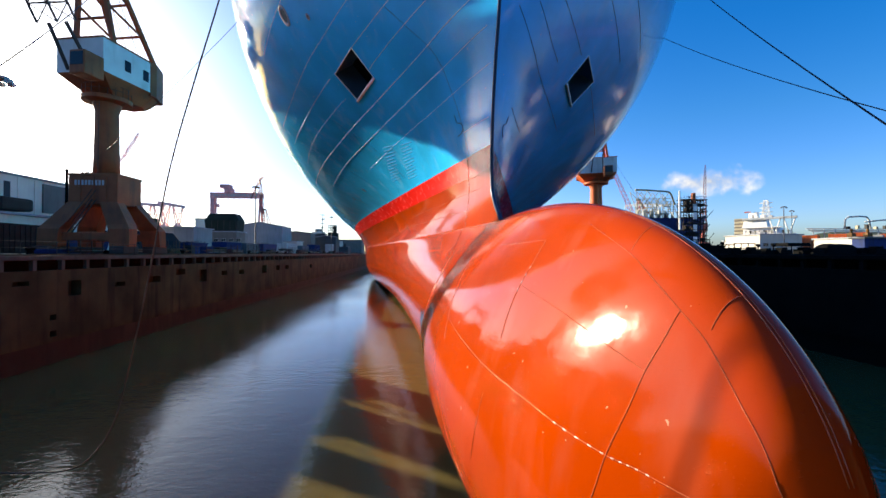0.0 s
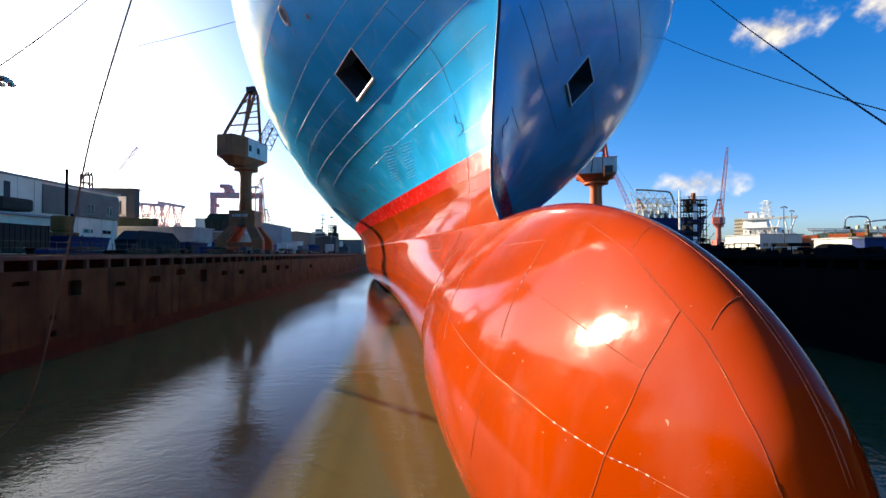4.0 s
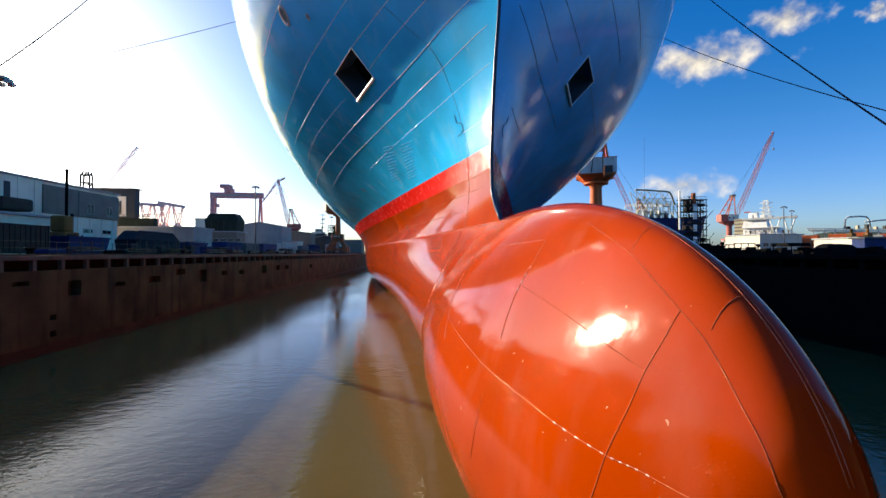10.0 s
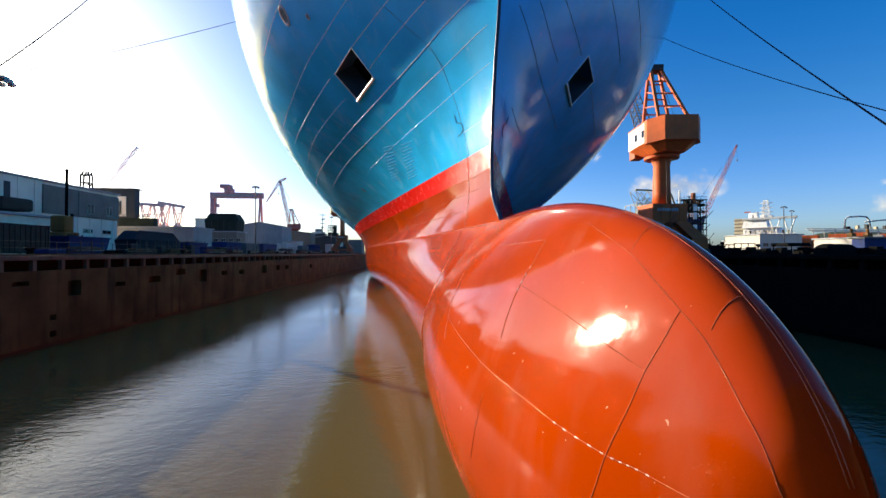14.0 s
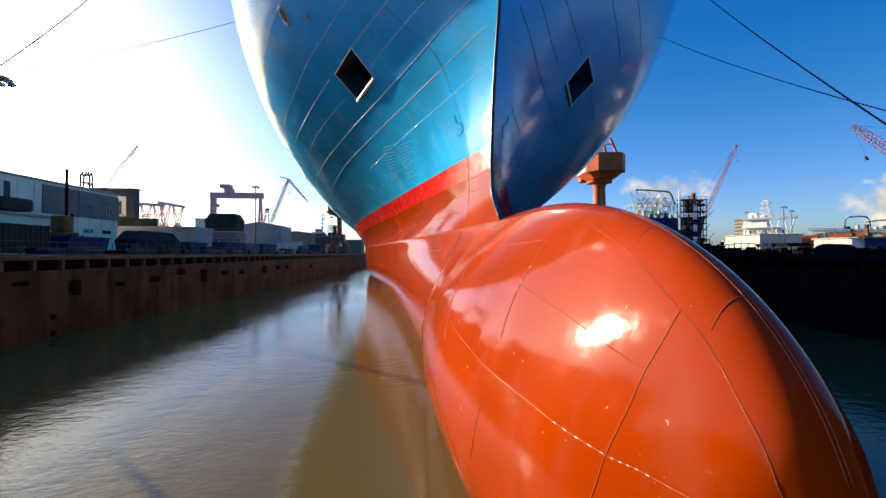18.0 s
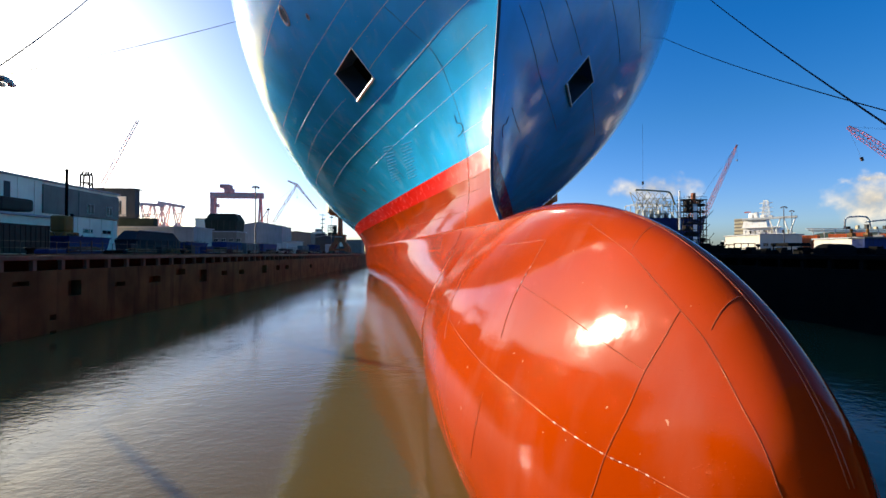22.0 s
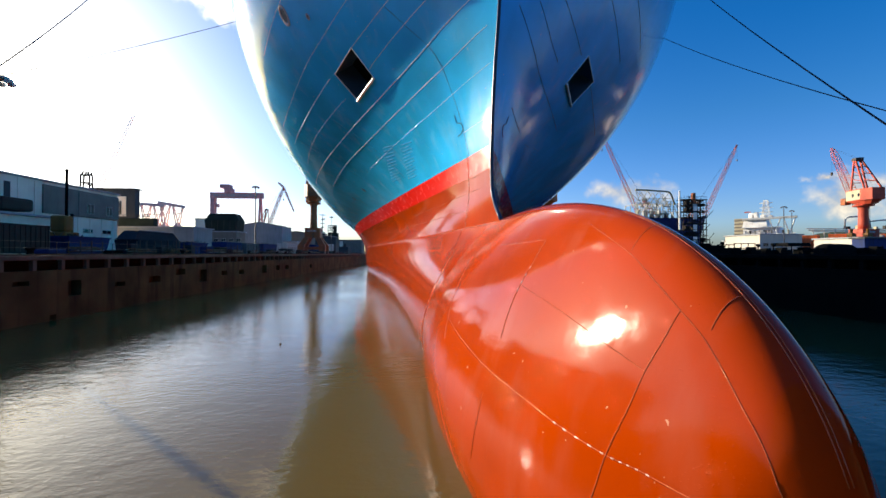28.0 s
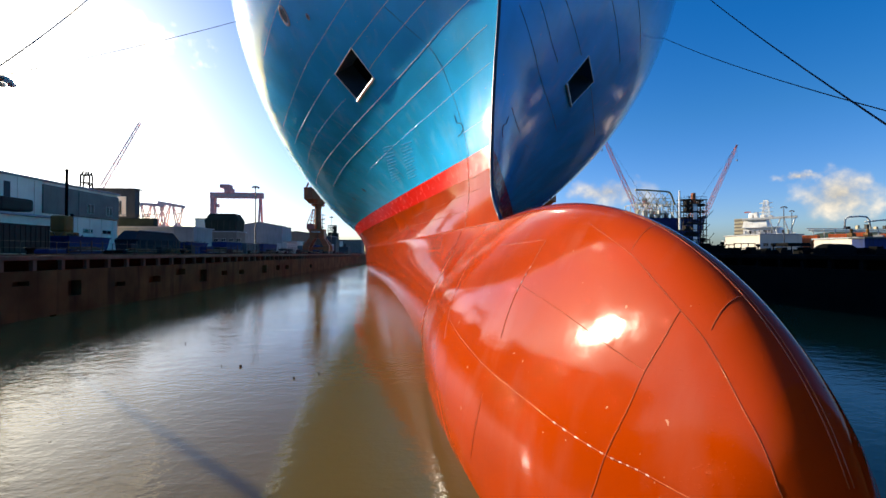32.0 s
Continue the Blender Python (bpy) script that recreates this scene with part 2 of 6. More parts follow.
def cloud_material(name, seed, size, cover, glow):
    """White vapour: ragged alpha that thins out to the sheet's rim, for far sheets of sky."""
    m = bpy.data.materials.new(name)
    m.use_nodes = True
    n, l = m.node_tree.nodes, m.node_tree.links
    n.remove(n["Principled BSDF"])
    tc = n.new("ShaderNodeTexCoord")
    mp = n.new("ShaderNodeMapping")
    mp.inputs["Location"].default_value = (seed, seed * 0.7, 0)
    l.new(tc.outputs["Object"], mp.inputs["Vector"])
    t = n.new("ShaderNodeTexNoise")
    t.inputs["Scale"].default_value, t.inputs["Detail"].default_value, t.inputs["Roughness"].default_value = 1.0 / size, 6, 0.52
    l.new(mp.outputs["Vector"], t.inputs["Vector"])
    gr = n.new("ShaderNodeVectorMath")
    gr.operation = "SUBTRACT"
    gr.inputs[1].default_value = (0.5, 0.5, 0.5)
    l.new(tc.outputs["Generated"], gr.inputs[0])
    flat = n.new("ShaderNodeVectorMath")
    flat.operation = "MULTIPLY"
    flat.inputs[1].default_value = (2, 2, 0)
    l.new(gr.outputs["Vector"], flat.inputs[0])
    ln = n.new("ShaderNodeVectorMath")
    ln.operation = "LENGTH"
    l.new(flat.outputs["Vector"], ln.inputs[0])
    fall = n.new("ShaderNodeMapRange")
    fall.inputs["From Min"].default_value, fall.inputs["From Max"].default_value = 0.0, 1.0
    fall.inputs["To Min"].default_value, fall.inputs["To Max"].default_value = cover, -1.15
    l.new(ln.outputs["Value"], fall.inputs["Value"])
    rag = n.new("ShaderNodeMapRange")
    rag.clamp = False
    rag.inputs["To Min"].default_value, rag.inputs["To Max"].default_value = -1.35, 1.35
    l.new(t.outputs["Fac"], rag.inputs["Value"])
    add = n.new("ShaderNodeMath")
    l.new(rag.outputs["Result"], add.inputs[0])
    l.new(fall.outputs["Result"], add.inputs[1])
    a = n.new("ShaderNodeMapRange")
    a.interpolation_type = "SMOOTHSTEP"
    a.inputs["From Min"].default_value, a.inputs["From Max"].default_value = 0.0, 1.15
    l.new(add.outputs["Value"], a.inputs["Value"])
    em = n.new("ShaderNodeEmission")
    em.inputs["Color"].default_value = (1.0, 0.95, 0.89, 1)
    billow = n.new("ShaderNodeMapRange")
    billow.inputs["From Min"].default_value, billow.inputs["From Max"].default_value = 0.38, 0.68
    billow.inputs["To Min"].default_value, billow.inputs["To Max"].default_value = glow * 0.7, glow * 1.25
    l.new(t.outputs["Fac"], billow.inputs["Value"])
    l.new(billow.outputs["Result"], em.inputs["Strength"])
    tr = n.new("ShaderNodeBsdfTransparent")
    mix = n.new("ShaderNodeMixShader")
    l.new(a.outputs["Result"], mix.inputs["Fac"])
    l.new(tr.outputs[0], mix.inputs[1])
    l.new(em.outputs[0], mix.inputs[2])
    l.new(mix.outputs[0], n["Material Output"].inputs["Surface"])
    return m


# ---- mesh helpers ----
def part(name, bm, material, parent=None, label="", smooth=False):
    """Links a bmesh as one mesh object, under parent if given."""
    me = bpy.data.meshes.new(name)
    bm.normal_update()
    if smooth:
        for f in bm.faces:
            f.smooth = True
    bm.to_mesh(me)
    bm.free()
    me.materials.append(material)
    ob = new(name, me)
    if parent:
        ob.parent = parent
    if label:
        tagged(ob, label)
    return ob


def thing(name, at, label, category, group="", turn=0.0, kind=""):
    ob = new(name)
    ob.matrix_basis = pose(*at, 0, 0, turn)
    return tagged(ob, label, category, group, kind)


def box(bm, lo, hi, bevel=0.0):
    x0, y0, z0 = lo
    x1, y1, z1 = hi
    v = [bm.verts.new(c) for c in ((x0, y0, z0), (x1, y0, z0), (x1, y1, z0), (x0, y1, z0), (x0, y0, z1), (x1, y0, z1), (x1, y1, z1), (x0, y1, z1))]
    fs = [bm.faces.new([v[i] for i in q]) for q in ((3, 2, 1, 0), (4, 5, 6, 7), (0, 1, 5, 4), (1, 2, 6, 5), (2, 3, 7, 6), (3, 0, 4, 7))]
    if bevel:
        es = {e for f in fs for e in f.edges}
        bmesh.ops.bevel(bm, geom=list(es), offset=bevel, segments=2, affect="EDGES", profile=0.6)
    return bm


def bx(lo, hi, bevel=0.0):
    return box(bmesh.new(), lo, hi, bevel)


def bar(bm, p, q, r, seg=5, r2=None):
    p, q = Vector(p), Vector(q)
    d = (q - p).normalized()
    a = d.orthogonal().normalized()
    c = d.cross(a)
    rings = []
    for o, rad in ((p, r), (q, r2 or r)):
        rings.append([bm.verts.new(o + (a * math.cos(2 * math.pi * k / seg) + c * math.sin(2 * math.pi * k / seg)) * rad) for k in range(seg)])
    for k in range(seg):
        bm.faces.new((rings[0][k], rings[0][(k + 1) % seg], rings[1][(k + 1) % seg], rings[1][k]))
    bm.faces.new(rings[0][::-1])
    bm.faces.new(rings[1])
    return bm


def tube(points, r, seg=6):
    """A tube along a line of points."""
    bm = bmesh.new()
    pts = [Vector(p) for p in points]
    rings = []
    up = Vector((0.3, 0.2, 1))
    for i, p in enumerate(pts):
        d = (pts[min(i + 1, len(pts) - 1)] - pts[max(i - 1, 0)]).normalized()
        a = d.cross(up).normalized()
        c = d.cross(a)
        rings.append([bm.verts.new(p + (a * math.cos(2 * math.pi * k / seg) + c * math.sin(2 * math.pi * k / seg)) * r) for k in range(seg)])
    for u, v in zip(rings, rings[1:]):
        for k in range(seg):
            bm.faces.new((u[k], u[(k + 1) % seg], v[(k + 1) % seg], v[k]))
    bm.faces.new(rings[0][::-1])
    bm.faces.new(rings[-1])
    return bm


def lattice(bm, p, q, w0, w1, n, r, up=(0, 0, 1)):
    """A four-chord lattice boom from p to q."""
    p, q = Vector(p), Vector(q)
    d = (q - p).normalized()
    a = d.cross(Vector(up))
    a = a.normalized() if a.length > 0.01 else Vector((1, 0, 0))
    c = d.cross(a)
    rows = []
    for i in range(n + 1):
        f = i / n
        w = (w0 + (w1 - w0) * f) / 2
        o = p.lerp(q, f)
        rows.append([o + a * w * sx + c * w * sy for sx, sy in ((1, 1), (-1, 1), (-1, -1), (1, -1))])
    for k in range(4):
        bar(bm, rows[0][k], rows[-1][k], r, 4)
    for i in range(n):
        for k in range(4):
            j = (k + 1) % 4
            bar(bm, rows[i][k], rows[i + 1][j] if i % 2 else rows[i + 1][j], r * 0.6, 3)
            bar(bm, rows[i + 1][k], rows[i + 1][j], r * 0.6, 3)
    return bm


def lathe(profile, seg=20, bm=None):
    """A turned form from (radius, z) pairs."""
    bm = bm or bmesh.new()
    rings = [[bm.verts.new((max(r, 0.001) * math.cos(2 * math.pi * k / seg), max(r, 0.001) * math.sin(2 * math.pi * k / seg), z)) for k in range(seg)] for r, z in profile]
    for u, v in zip(rings, rings[1:]):
        for k in range(seg):
            bm.faces.new((u[k], u[(k + 1) % seg], v[(k + 1) % seg], v[k]))
    bm.faces.new(rings[0][::-1])
    bm.faces.new(rings[-1])
    return bm


def prism(points, z0, z1, bm=None, inset=0.0):
    """An upright prism over a plan; inset draws the bottom in towards the middle."""
    bm = bm or bmesh.new()
    c = sum((Vector((x, y)) for x, y in points), Vector((0, 0))) / len(points)
    lo = [bm.verts.new((x + (c.x - x) * inset, y + (c.y - y) * inset, z0)) for x, y in points]
    hi = [bm.verts.new((x, y, z1)) for x, y in points]
    for k in range(len(points)):
        j = (k + 1) % len(points)
        bm.faces.new((lo[k], lo[j], hi[j], hi[k]))
    bm.faces.new(lo[::-1])
    bm.faces.new(hi)
    return bm



# ---- the ship ----
SHAPE = dict(ym=15.834, zm=2.96, r1=0.045, r2=0.565, zn=1.172, BM=17.512, Lt=13.38, Ll=54.926, kz=3.596, n0=1.127, Lb=143.655, kb=9.406, Yt=2.371, Wm=2.703, Ztip=-3.555, Zbot=-6.86, pt=3.518, pw=1.484, q=1.128, qb=1.538, zw=-3.431, ps=1.222, cr=0.437, rt=0.89, ho=-0.042, hd=7.95, pe=0.329, we=0.511, sp=3.5, bh=-0.019, by=5.489, bw=2.551, dl=79.733, zboot=4.32)
MID = 3.0


def stem_line(z):
    s = SHAPE
    z = np.asarray(z, float)
    up, hi = np.clip(z - s["zm"], 0, 5.5), np.clip(z - s["zm"] - 5.5, 0, None)
    dn, low = np.clip(s["zm"] - z, 0, s["zm"] - s["zn"]), np.clip(s["zn"] - z, 0, None)
    return s["ym"] - s["r1"] * up**2 - s["r1"] * 7.7 * hi / (1 + hi / 14) - s["r2"] * dn**2 + 0.9 * low


def bulb_lines(y):
    s = SHAPE
    v = np.clip((y - s["Yt"]) / (stem_line(s["zn"]) - s["Yt"]), 1e-6, 1)
    g = (1 - (1 - v) ** s["pt"]) ** s["pe"]
    top = s["Ztip"] + (s["zn"] - s["Ztip"]) * g
    bottom = s["Ztip"] - (s["Ztip"] - s["Zbot"]) * g
    wide = s["Wm"] * (1 - (1 - v) ** s["pw"]) ** s["we"]
    wide = wide * (1 + s["bh"] * np.exp(-(((y - s["by"]) / s["bw"]) ** 2)))
    return top, bottom, s["Ztip"] + (s["zw"] - s["Ztip"]) * v, wide


def half_breadth(y, z):
    """Half the ship's breadth at station y and height z: bow lines and bulb blended into one skin."""
    s = SHAPE
    y, z = np.asarray(y, float), np.asarray(z, float)
    d = np.clip(y - stem_line(z), 0, None)
    run = s["Lt"] + s["Ll"] * np.exp(-np.clip(z - 4.5, 0, None) / s["kz"]) + s["Lb"] * (1 - np.exp(-np.clip(4.5 - z, 0, None) / s["kb"])) / (1 + (d / s["dl"]) ** 2)
    u = s["n0"] * d / run
    bow = s["BM"] * u / (1 + u ** s["sp"]) ** (1 / s["sp"]) * (1 - s["ho"] * np.exp(-d / s["hd"]))
    top, bottom, mid, wide = bulb_lines(y)
    t = np.clip(np.where(z > mid, (z - mid) / (top - mid), (mid - z) / (mid - bottom)), 0, 1)
    t = (np.sqrt(t**2 + 0.09) - 0.3) / (math.sqrt(1.09) - 0.3)
    q, r = np.where(z > mid, s["q"], s["qb"]), np.where(z > mid, s["rt"], 1 / s["qb"])
    bulb = wide * (1 - t**q) ** r
    fall = np.clip(top - z, 0, None)
    bulb = np.sqrt(bulb**2 + s["cr"] * fall * np.exp(-fall / 0.7) * np.clip(wide / 0.6, 0, 1) ** 2)
    return (bow ** s["ps"] + bulb ** s["ps"]) ** (1 / s["ps"])


ship = thing("cargo_ship", (MID, 0, 0.15), "blue cargo ship with orange bulbous bow afloat in the flooding dock", "ship")
RUN = 200 * np.linspace(0, 1, 190) ** 2.4


def skin(name, rows, material, label, openings=()):
    """A plated skin from rows of (half breadth, y, z), mirrored to both sides; openings are four-sided plans in y and z."""
    bm = bmesh.new()
    for side in (-1, 1):
        g = [[bm.verts.new((side * b, y, z)) for b, y, z in row] for row in rows]
        for i in range(len(g) - 1):
            for j in range(len(g[0]) - 1):
                q = (g[i][j], g[i + 1][j], g[i + 1][j + 1], g[i][j + 1])
                bm.faces.new(q if side < 0 else q[::-1])
    bmesh.ops.remove_doubles(bm, verts=bm.verts, dist=0.0005)
    for quad in openings:
        c = sum((Vector((0, y, z)) for y, z in quad), Vector()) / 4
        sides = []
        for (ya, za), (yb, zb) in zip(quad, quad[1:] + quad[:1]):
            nrm = Vector((0, zb - za, ya - yb)).normalized()
            if nrm.dot(c - Vector((0, ya, za))) > 0:
                nrm = -nrm
            sides.append((Vector((0, ya, za)), nrm))
        for co, nrm in sides:
            near = [f for f in bm.faces if abs(f.calc_center_median().y - c.y) < 4 and abs(f.calc_center_median().z - c.z) < 3]
            geom = list({e for f in near for e in f.edges} | {v for f in near for v in f.verts}) + near
            bmesh.ops.bisect_plane(bm, geom=geom, plane_co=co, plane_no=nrm, dist=1e-5)
        gone = [f for f in bm.faces if all((f.calc_center_median() - co).dot(nrm) < 0 for co, nrm in sides)]
        bmesh.ops.delete(bm, geom=gone, context="FACES")
    bmesh.ops.recalc_face_normals(bm, faces=bm.faces)
    return part(name, bm, material, ship, label, smooth=True)


def sheer(y):
    """Height of the ship's side: a high forecastle, then an unseen main deck kept low so sun reaches the crane."""
    return 20.0 - 8.5 * np.clip((np.asarray(y, float) - 52) / 6, 0, 1)


def bow_rows(z0, z1, n):
    zs = np.linspace(z0, z1, n)
    rows = []
    for d in RUN:
        st = stem_line(zs)
        ys = st + d * (200 - st) / 200
        zr = np.minimum(zs, sheer(ys))
        rows.append(list(zip(half_breadth(ys, zr), ys, zr)))
    return rows


ZN, ZB = SHAPE["zn"], SHAPE["zboot"]
RED = ZB - 0.9
POCKET = [(21.19, 10.66), (23.37, 10.22), (23.77, 8.88), (21.47, 9.24)]
skin("topside", bow_rows(ZB, 20.0, 120), M["blue"], "glossy sky-blue flared topside plating", [POCKET])
skin("boot_top", bow_rows(RED, ZB, 8), M["boot"], "bright red boot-top band")
skin("forefoot", bow_rows(ZN, RED, 20), M["orange"], "orange painted forefoot plating")
yn = float(stem_line(ZN))
ys = np.concatenate([SHAPE["Yt"] + 1e-3 + (yn - SHAPE["Yt"] - 1e-3) * np.linspace(0, 1, 150) ** 1.7, yn + RUN[1:] * (200 - yn) / 200])
low_rows = []
for y in ys:
    top, bottom, _, _ = bulb_lines(y)
    top = top if y <= yn else ZN
    zs = bottom + (top - bottom) * (1 - np.cos(np.pi * np.linspace(0, 1, 120))) / 2
    low_rows.append(list(zip(half_breadth(y + 0 * zs, zs), y + 0 * zs, zs)))
skin("bulbous_bow", low_rows, M["orange"], "glossy orange bulbous bow and bottom plating")
deck = bmesh.new()
bow_y = float(stem_line(20.0))
edge = [(float(half_breadth(y, float(sheer(y)))), y, float(sheer(y)) - 0.02) for y in bow_y + RUN * (200 - bow_y) / 200]
rim = [(deck.verts.new((-b, y, z)), deck.verts.new((b, y, z))) for b, y, z in edge]
for (a0, b0_), (a1, b1_) in zip(rim, rim[1:]):
    deck.faces.new((a0, b0_, b1_, a1))
bmesh.ops.remove_doubles(deck, verts=deck.verts, dist=0.001)
part("deck", deck, M["stem"], ship)
tr = bmesh.new()
zs = np.linspace(-10.9, 11.5, 20)
hb = half_breadth(200 + 0 * zs, zs)
tr.faces.new([tr.verts.new((-b, 200, z)) for b, z in zip(hb, zs)] + [tr.verts.new((b, 200, z)) for b, z in zip(hb[::-1], zs[::-1])])
part("transom", tr, M["blue"], ship)
zs = np.linspace(ZN + 0.02, 19.9, 60)
st = tube([(0, float(stem_line(z)) - 0.02, z) for z in zs], 0.07, 8)
part("stem_bar", st, M["stem"], ship, "dark rounded stem bar", smooth=True)


def on_hull(y, z, side=-1, out=0.0):
    """A point on the hull's skin, lifted off it by out."""
    b = float(half_breadth(y, z))
    e = 0.02
    n = Vector((1, -(float(half_breadth(y + e, z)) - float(half_breadth(y - e, z))) / (2 * e), -(float(half_breadth(y, z + e)) - float(half_breadth(y, z - e))) / (2 * e))).normalized()
    return Vector((side * (b + out * n.x), y + out * n.y, z + out * n.z))


def bead(points, r, seg=5):
    """A run of weld metal, uneven along its length."""
    bm = tube(points, r, seg)
    rnd = random.Random(len(points))
    n = len(points)
    vs = list(bm.verts)
    for i in range(n):
        f = rnd.uniform(0.75, 1.3)
        for v in vs[i * seg:(i + 1) * seg]:
            v.co = points[i] + (v.co - points[i]) * f
    return bm


def seam(points, r, material, label="", sides=(-1, 1)):
    fine = []
    for (ya, za), (yb, zb) in zip(points, points[1:]):
        fine += [(ya + (yb - ya) * k / 4, za + (zb - za) * k / 4) for k in range(4)]
    points = fine + points[-1:]
    for side in sides:
        part("weld_seam", bead([on_hull(y, z, side, r * 0.2) for y, z in points], r, 5), M[material], ship, label, smooth=True)


def fair_run(pts, n=6):
    """Rounds a few stations (y, z) of a seam into a fair curve."""
    out = []
    for k in range(len(pts) - 1):
        p0, p1, p2, p3 = (Vector(pts[min(max(k + j, 0), len(pts) - 1)]) for j in (-1, 0, 1, 2))
        for i in range(n):
            f = i / n
            out.append(tuple(0.5 * ((2 * p1) + (p2 - p0) * f + (2 * p0 - 5 * p1 + 4 * p2 - p3) * f * f + (3 * p1 - p0 - 3 * p2 + p3) * f**3)))
    return out + [tuple(pts[-1])]


# strakes of the topside, sweeping up to the stem
for r, run in (
    (0.024, ((22.58, 13.86), (23.69, 13.55), (25.35, 13.1), (26.92, 12.79))),
    (0.022, ((19.58, 12.26), (19.95, 12.16), (21.82, 11.68), (23.66, 11.33), (26.47, 10.83), (29.57, 10.46), (33.55, 10.25))),
    (0.030, ((17.63, 11.46), (18.23, 11.32), (19.72, 10.96), (21.19, 10.66))),
    (0.026, ((23.97, 10.19), (27.13, 9.82), (30.71, 9.53), (35.32, 9.35))),
    (0.028, ((16.48, 10.64), (17.25, 10.47), (18.79, 10.13), (21.4, 9.6))),
    (0.017, ((24.41, 9.22), (27.64, 9), (32.04, 8.73), (38.37, 8.34))),
    (0.030, ((15.11, 9.73), (15.43, 9.66), (16.49, 9.43), (18.44, 8.99), (21.08, 8.61), (24.17, 8.32), (29.83, 7.96), (36.6, 7.73), (44.56, 7.56))),
    (0.024, ((14.95, 8.54), (15.58, 8.44), (17.37, 8.14), (19.71, 7.87), (23.03, 7.58), (26.93, 7.33), (32.79, 7.08), (41.16, 6.72))),
    (0.014, ((15.27, 7.29), (15.42, 7.28), (16.96, 7.13), (19.38, 6.89), (22.74, 6.68), (25.57, 6.52), (30.5, 6.28))),
    (0.012, ((15.85, 5.41), (16.05, 5.41), (17.04, 5.42), (17.97, 5.37))),
):
    seam(fair_run(run), r * 0.5, "weld_blue", "proud weld between the strakes, whitened as if glinting", sides=(-1,))
seam(fair_run(((18.51, 11.35), (18.12, 10.14), (17.63, 8.67), (17.8, 7.09), (17.92, 5.26), (17.89, 4.37))), 0.009, "weld_dark", sides=(-1,))
# butts and strakes of the shaded flare, in the darkened weld copy
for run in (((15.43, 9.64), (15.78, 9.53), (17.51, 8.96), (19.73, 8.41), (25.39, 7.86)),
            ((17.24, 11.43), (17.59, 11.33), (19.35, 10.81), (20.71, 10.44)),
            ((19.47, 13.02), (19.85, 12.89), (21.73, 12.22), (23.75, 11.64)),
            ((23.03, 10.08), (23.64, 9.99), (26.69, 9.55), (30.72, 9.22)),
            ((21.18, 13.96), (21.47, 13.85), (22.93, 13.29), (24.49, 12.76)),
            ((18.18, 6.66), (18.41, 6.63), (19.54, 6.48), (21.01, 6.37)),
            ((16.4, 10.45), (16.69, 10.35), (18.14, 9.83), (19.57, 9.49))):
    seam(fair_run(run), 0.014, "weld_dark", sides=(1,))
for y, z0, z1 in ((27.0, 5, 9.0), (33.5, 5.2, 12)):
    seam([(y + (z - z0) * 0.05, z) for z in np.linspace(z0, z1, 14)], 0.007, "weld_dark", sides=(-1,))
# seams of the forefoot and bulb
neck = fair_run(((18.1, 4.4), (18.3, 3.0), (18.4, 1.7), (17.9, 0.5), (17.6, -0.5), (17.6, -1.4), (17.5, -2.5), (17.6, -3.6), (17.3, -5.0), (16.8, -6.5)))
seam(neck, 0.016, "weld")
for k in range(0, len(neck) - 2, 1):
    (ya, za), (yb, zb) = neck[k], neck[k + 1]
    f = 0.25 + 0.2 * ((k * 7) % 4)
    seam([(ya, za), (ya + (yb - ya) * f, za + (zb - za) * f)], 0.014, "weld_white", "broken white primer line along the weld", sides=(-1,))
shoulder = fair_run(((12.8, -0.1), (12.6, -0.45), (12.2, -0.96), (11.5, -1.54), (10.6, -2.23)))
seam(shoulder, 0.01, "weld")
rib_run = fair_run(((7.27, 0.25), (7.33, -0.17), (7.4, -0.57), (7.34, -1.04), (7.18, -1.52)))
seam(rib_run, 0.007, "weld")
for run in (shoulder[:14], rib_run[7:16]):
    for (ya, za), (yb, zb) in list(zip(run, run[1:]))[::2]:
        seam([(ya, za), (ya + (yb - ya) * 0.7, za + (zb - za) * 0.7)], 0.008, "weld_white", "broken white primer line along the weld", sides=(-1,))
seam([(y, 0.2 + 0.05 * math.exp(-(y - 7.3) / 2)) for y in np.linspace(7.3, 17, 26)], 0.006, "weld")
seam([(y, 0.16) for y in np.linspace(17.4, 50, 40)], 0.013, "weld")
seam([(y, 1.97 + 0.012 * (y - 18.2)) for y in np.linspace(18.3, 48, 30)], 0.012, "weld")
seam([(y, 3.35 + 0.045 * (y - 18)) for y in np.linspace(17.0, 22, 14)], 0.011, "weld")
seam([(y, 2.75) for y in np.linspace(17.0, 30, 20)], 0.009, "weld")
keel_run = fair_run(((3.2, -2.06), (3.33, -2.07), (3.78, -2.08), (4.19, -2.12), (5.0, -2.13), (5.82, -2.1), (7.3, -2.06), (9.27, -1.92), (12.1, -1.71), (16, -1.62), (22, -1.58)), 8)
seam(keel_run, 0.006, "weld", "bright longitudinal weld seam")
for (ya, za), (yb, zb) in list(zip(keel_run, keel_run[1:]))[14:34:2]:
    seam([(ya, za), (ya + (yb - ya) * 0.6, za + (zb - za) * 0.6)], 0.0065, "weld_white", "broken white primer line along the weld", sides=(-1,))
seam([(y, -1.75) for y in np.linspace(24, 46, 20)], 0.012, "weld")
seam(fair_run(((7.4, -0.57), (5.89, -0.8), (5.02, -0.97), (4.0, -1.2)), 10), 0.005, "weld")
seam(fair_run(((3.83, -0.56), (3.9, -0.85), (4.0, -1.2), (4.07, -1.64), (4.16, -2.1), (4.21, -2.58), (4.35, -3.4)), 8), 0.0055, "weld", "doubled weld seam round the nose")
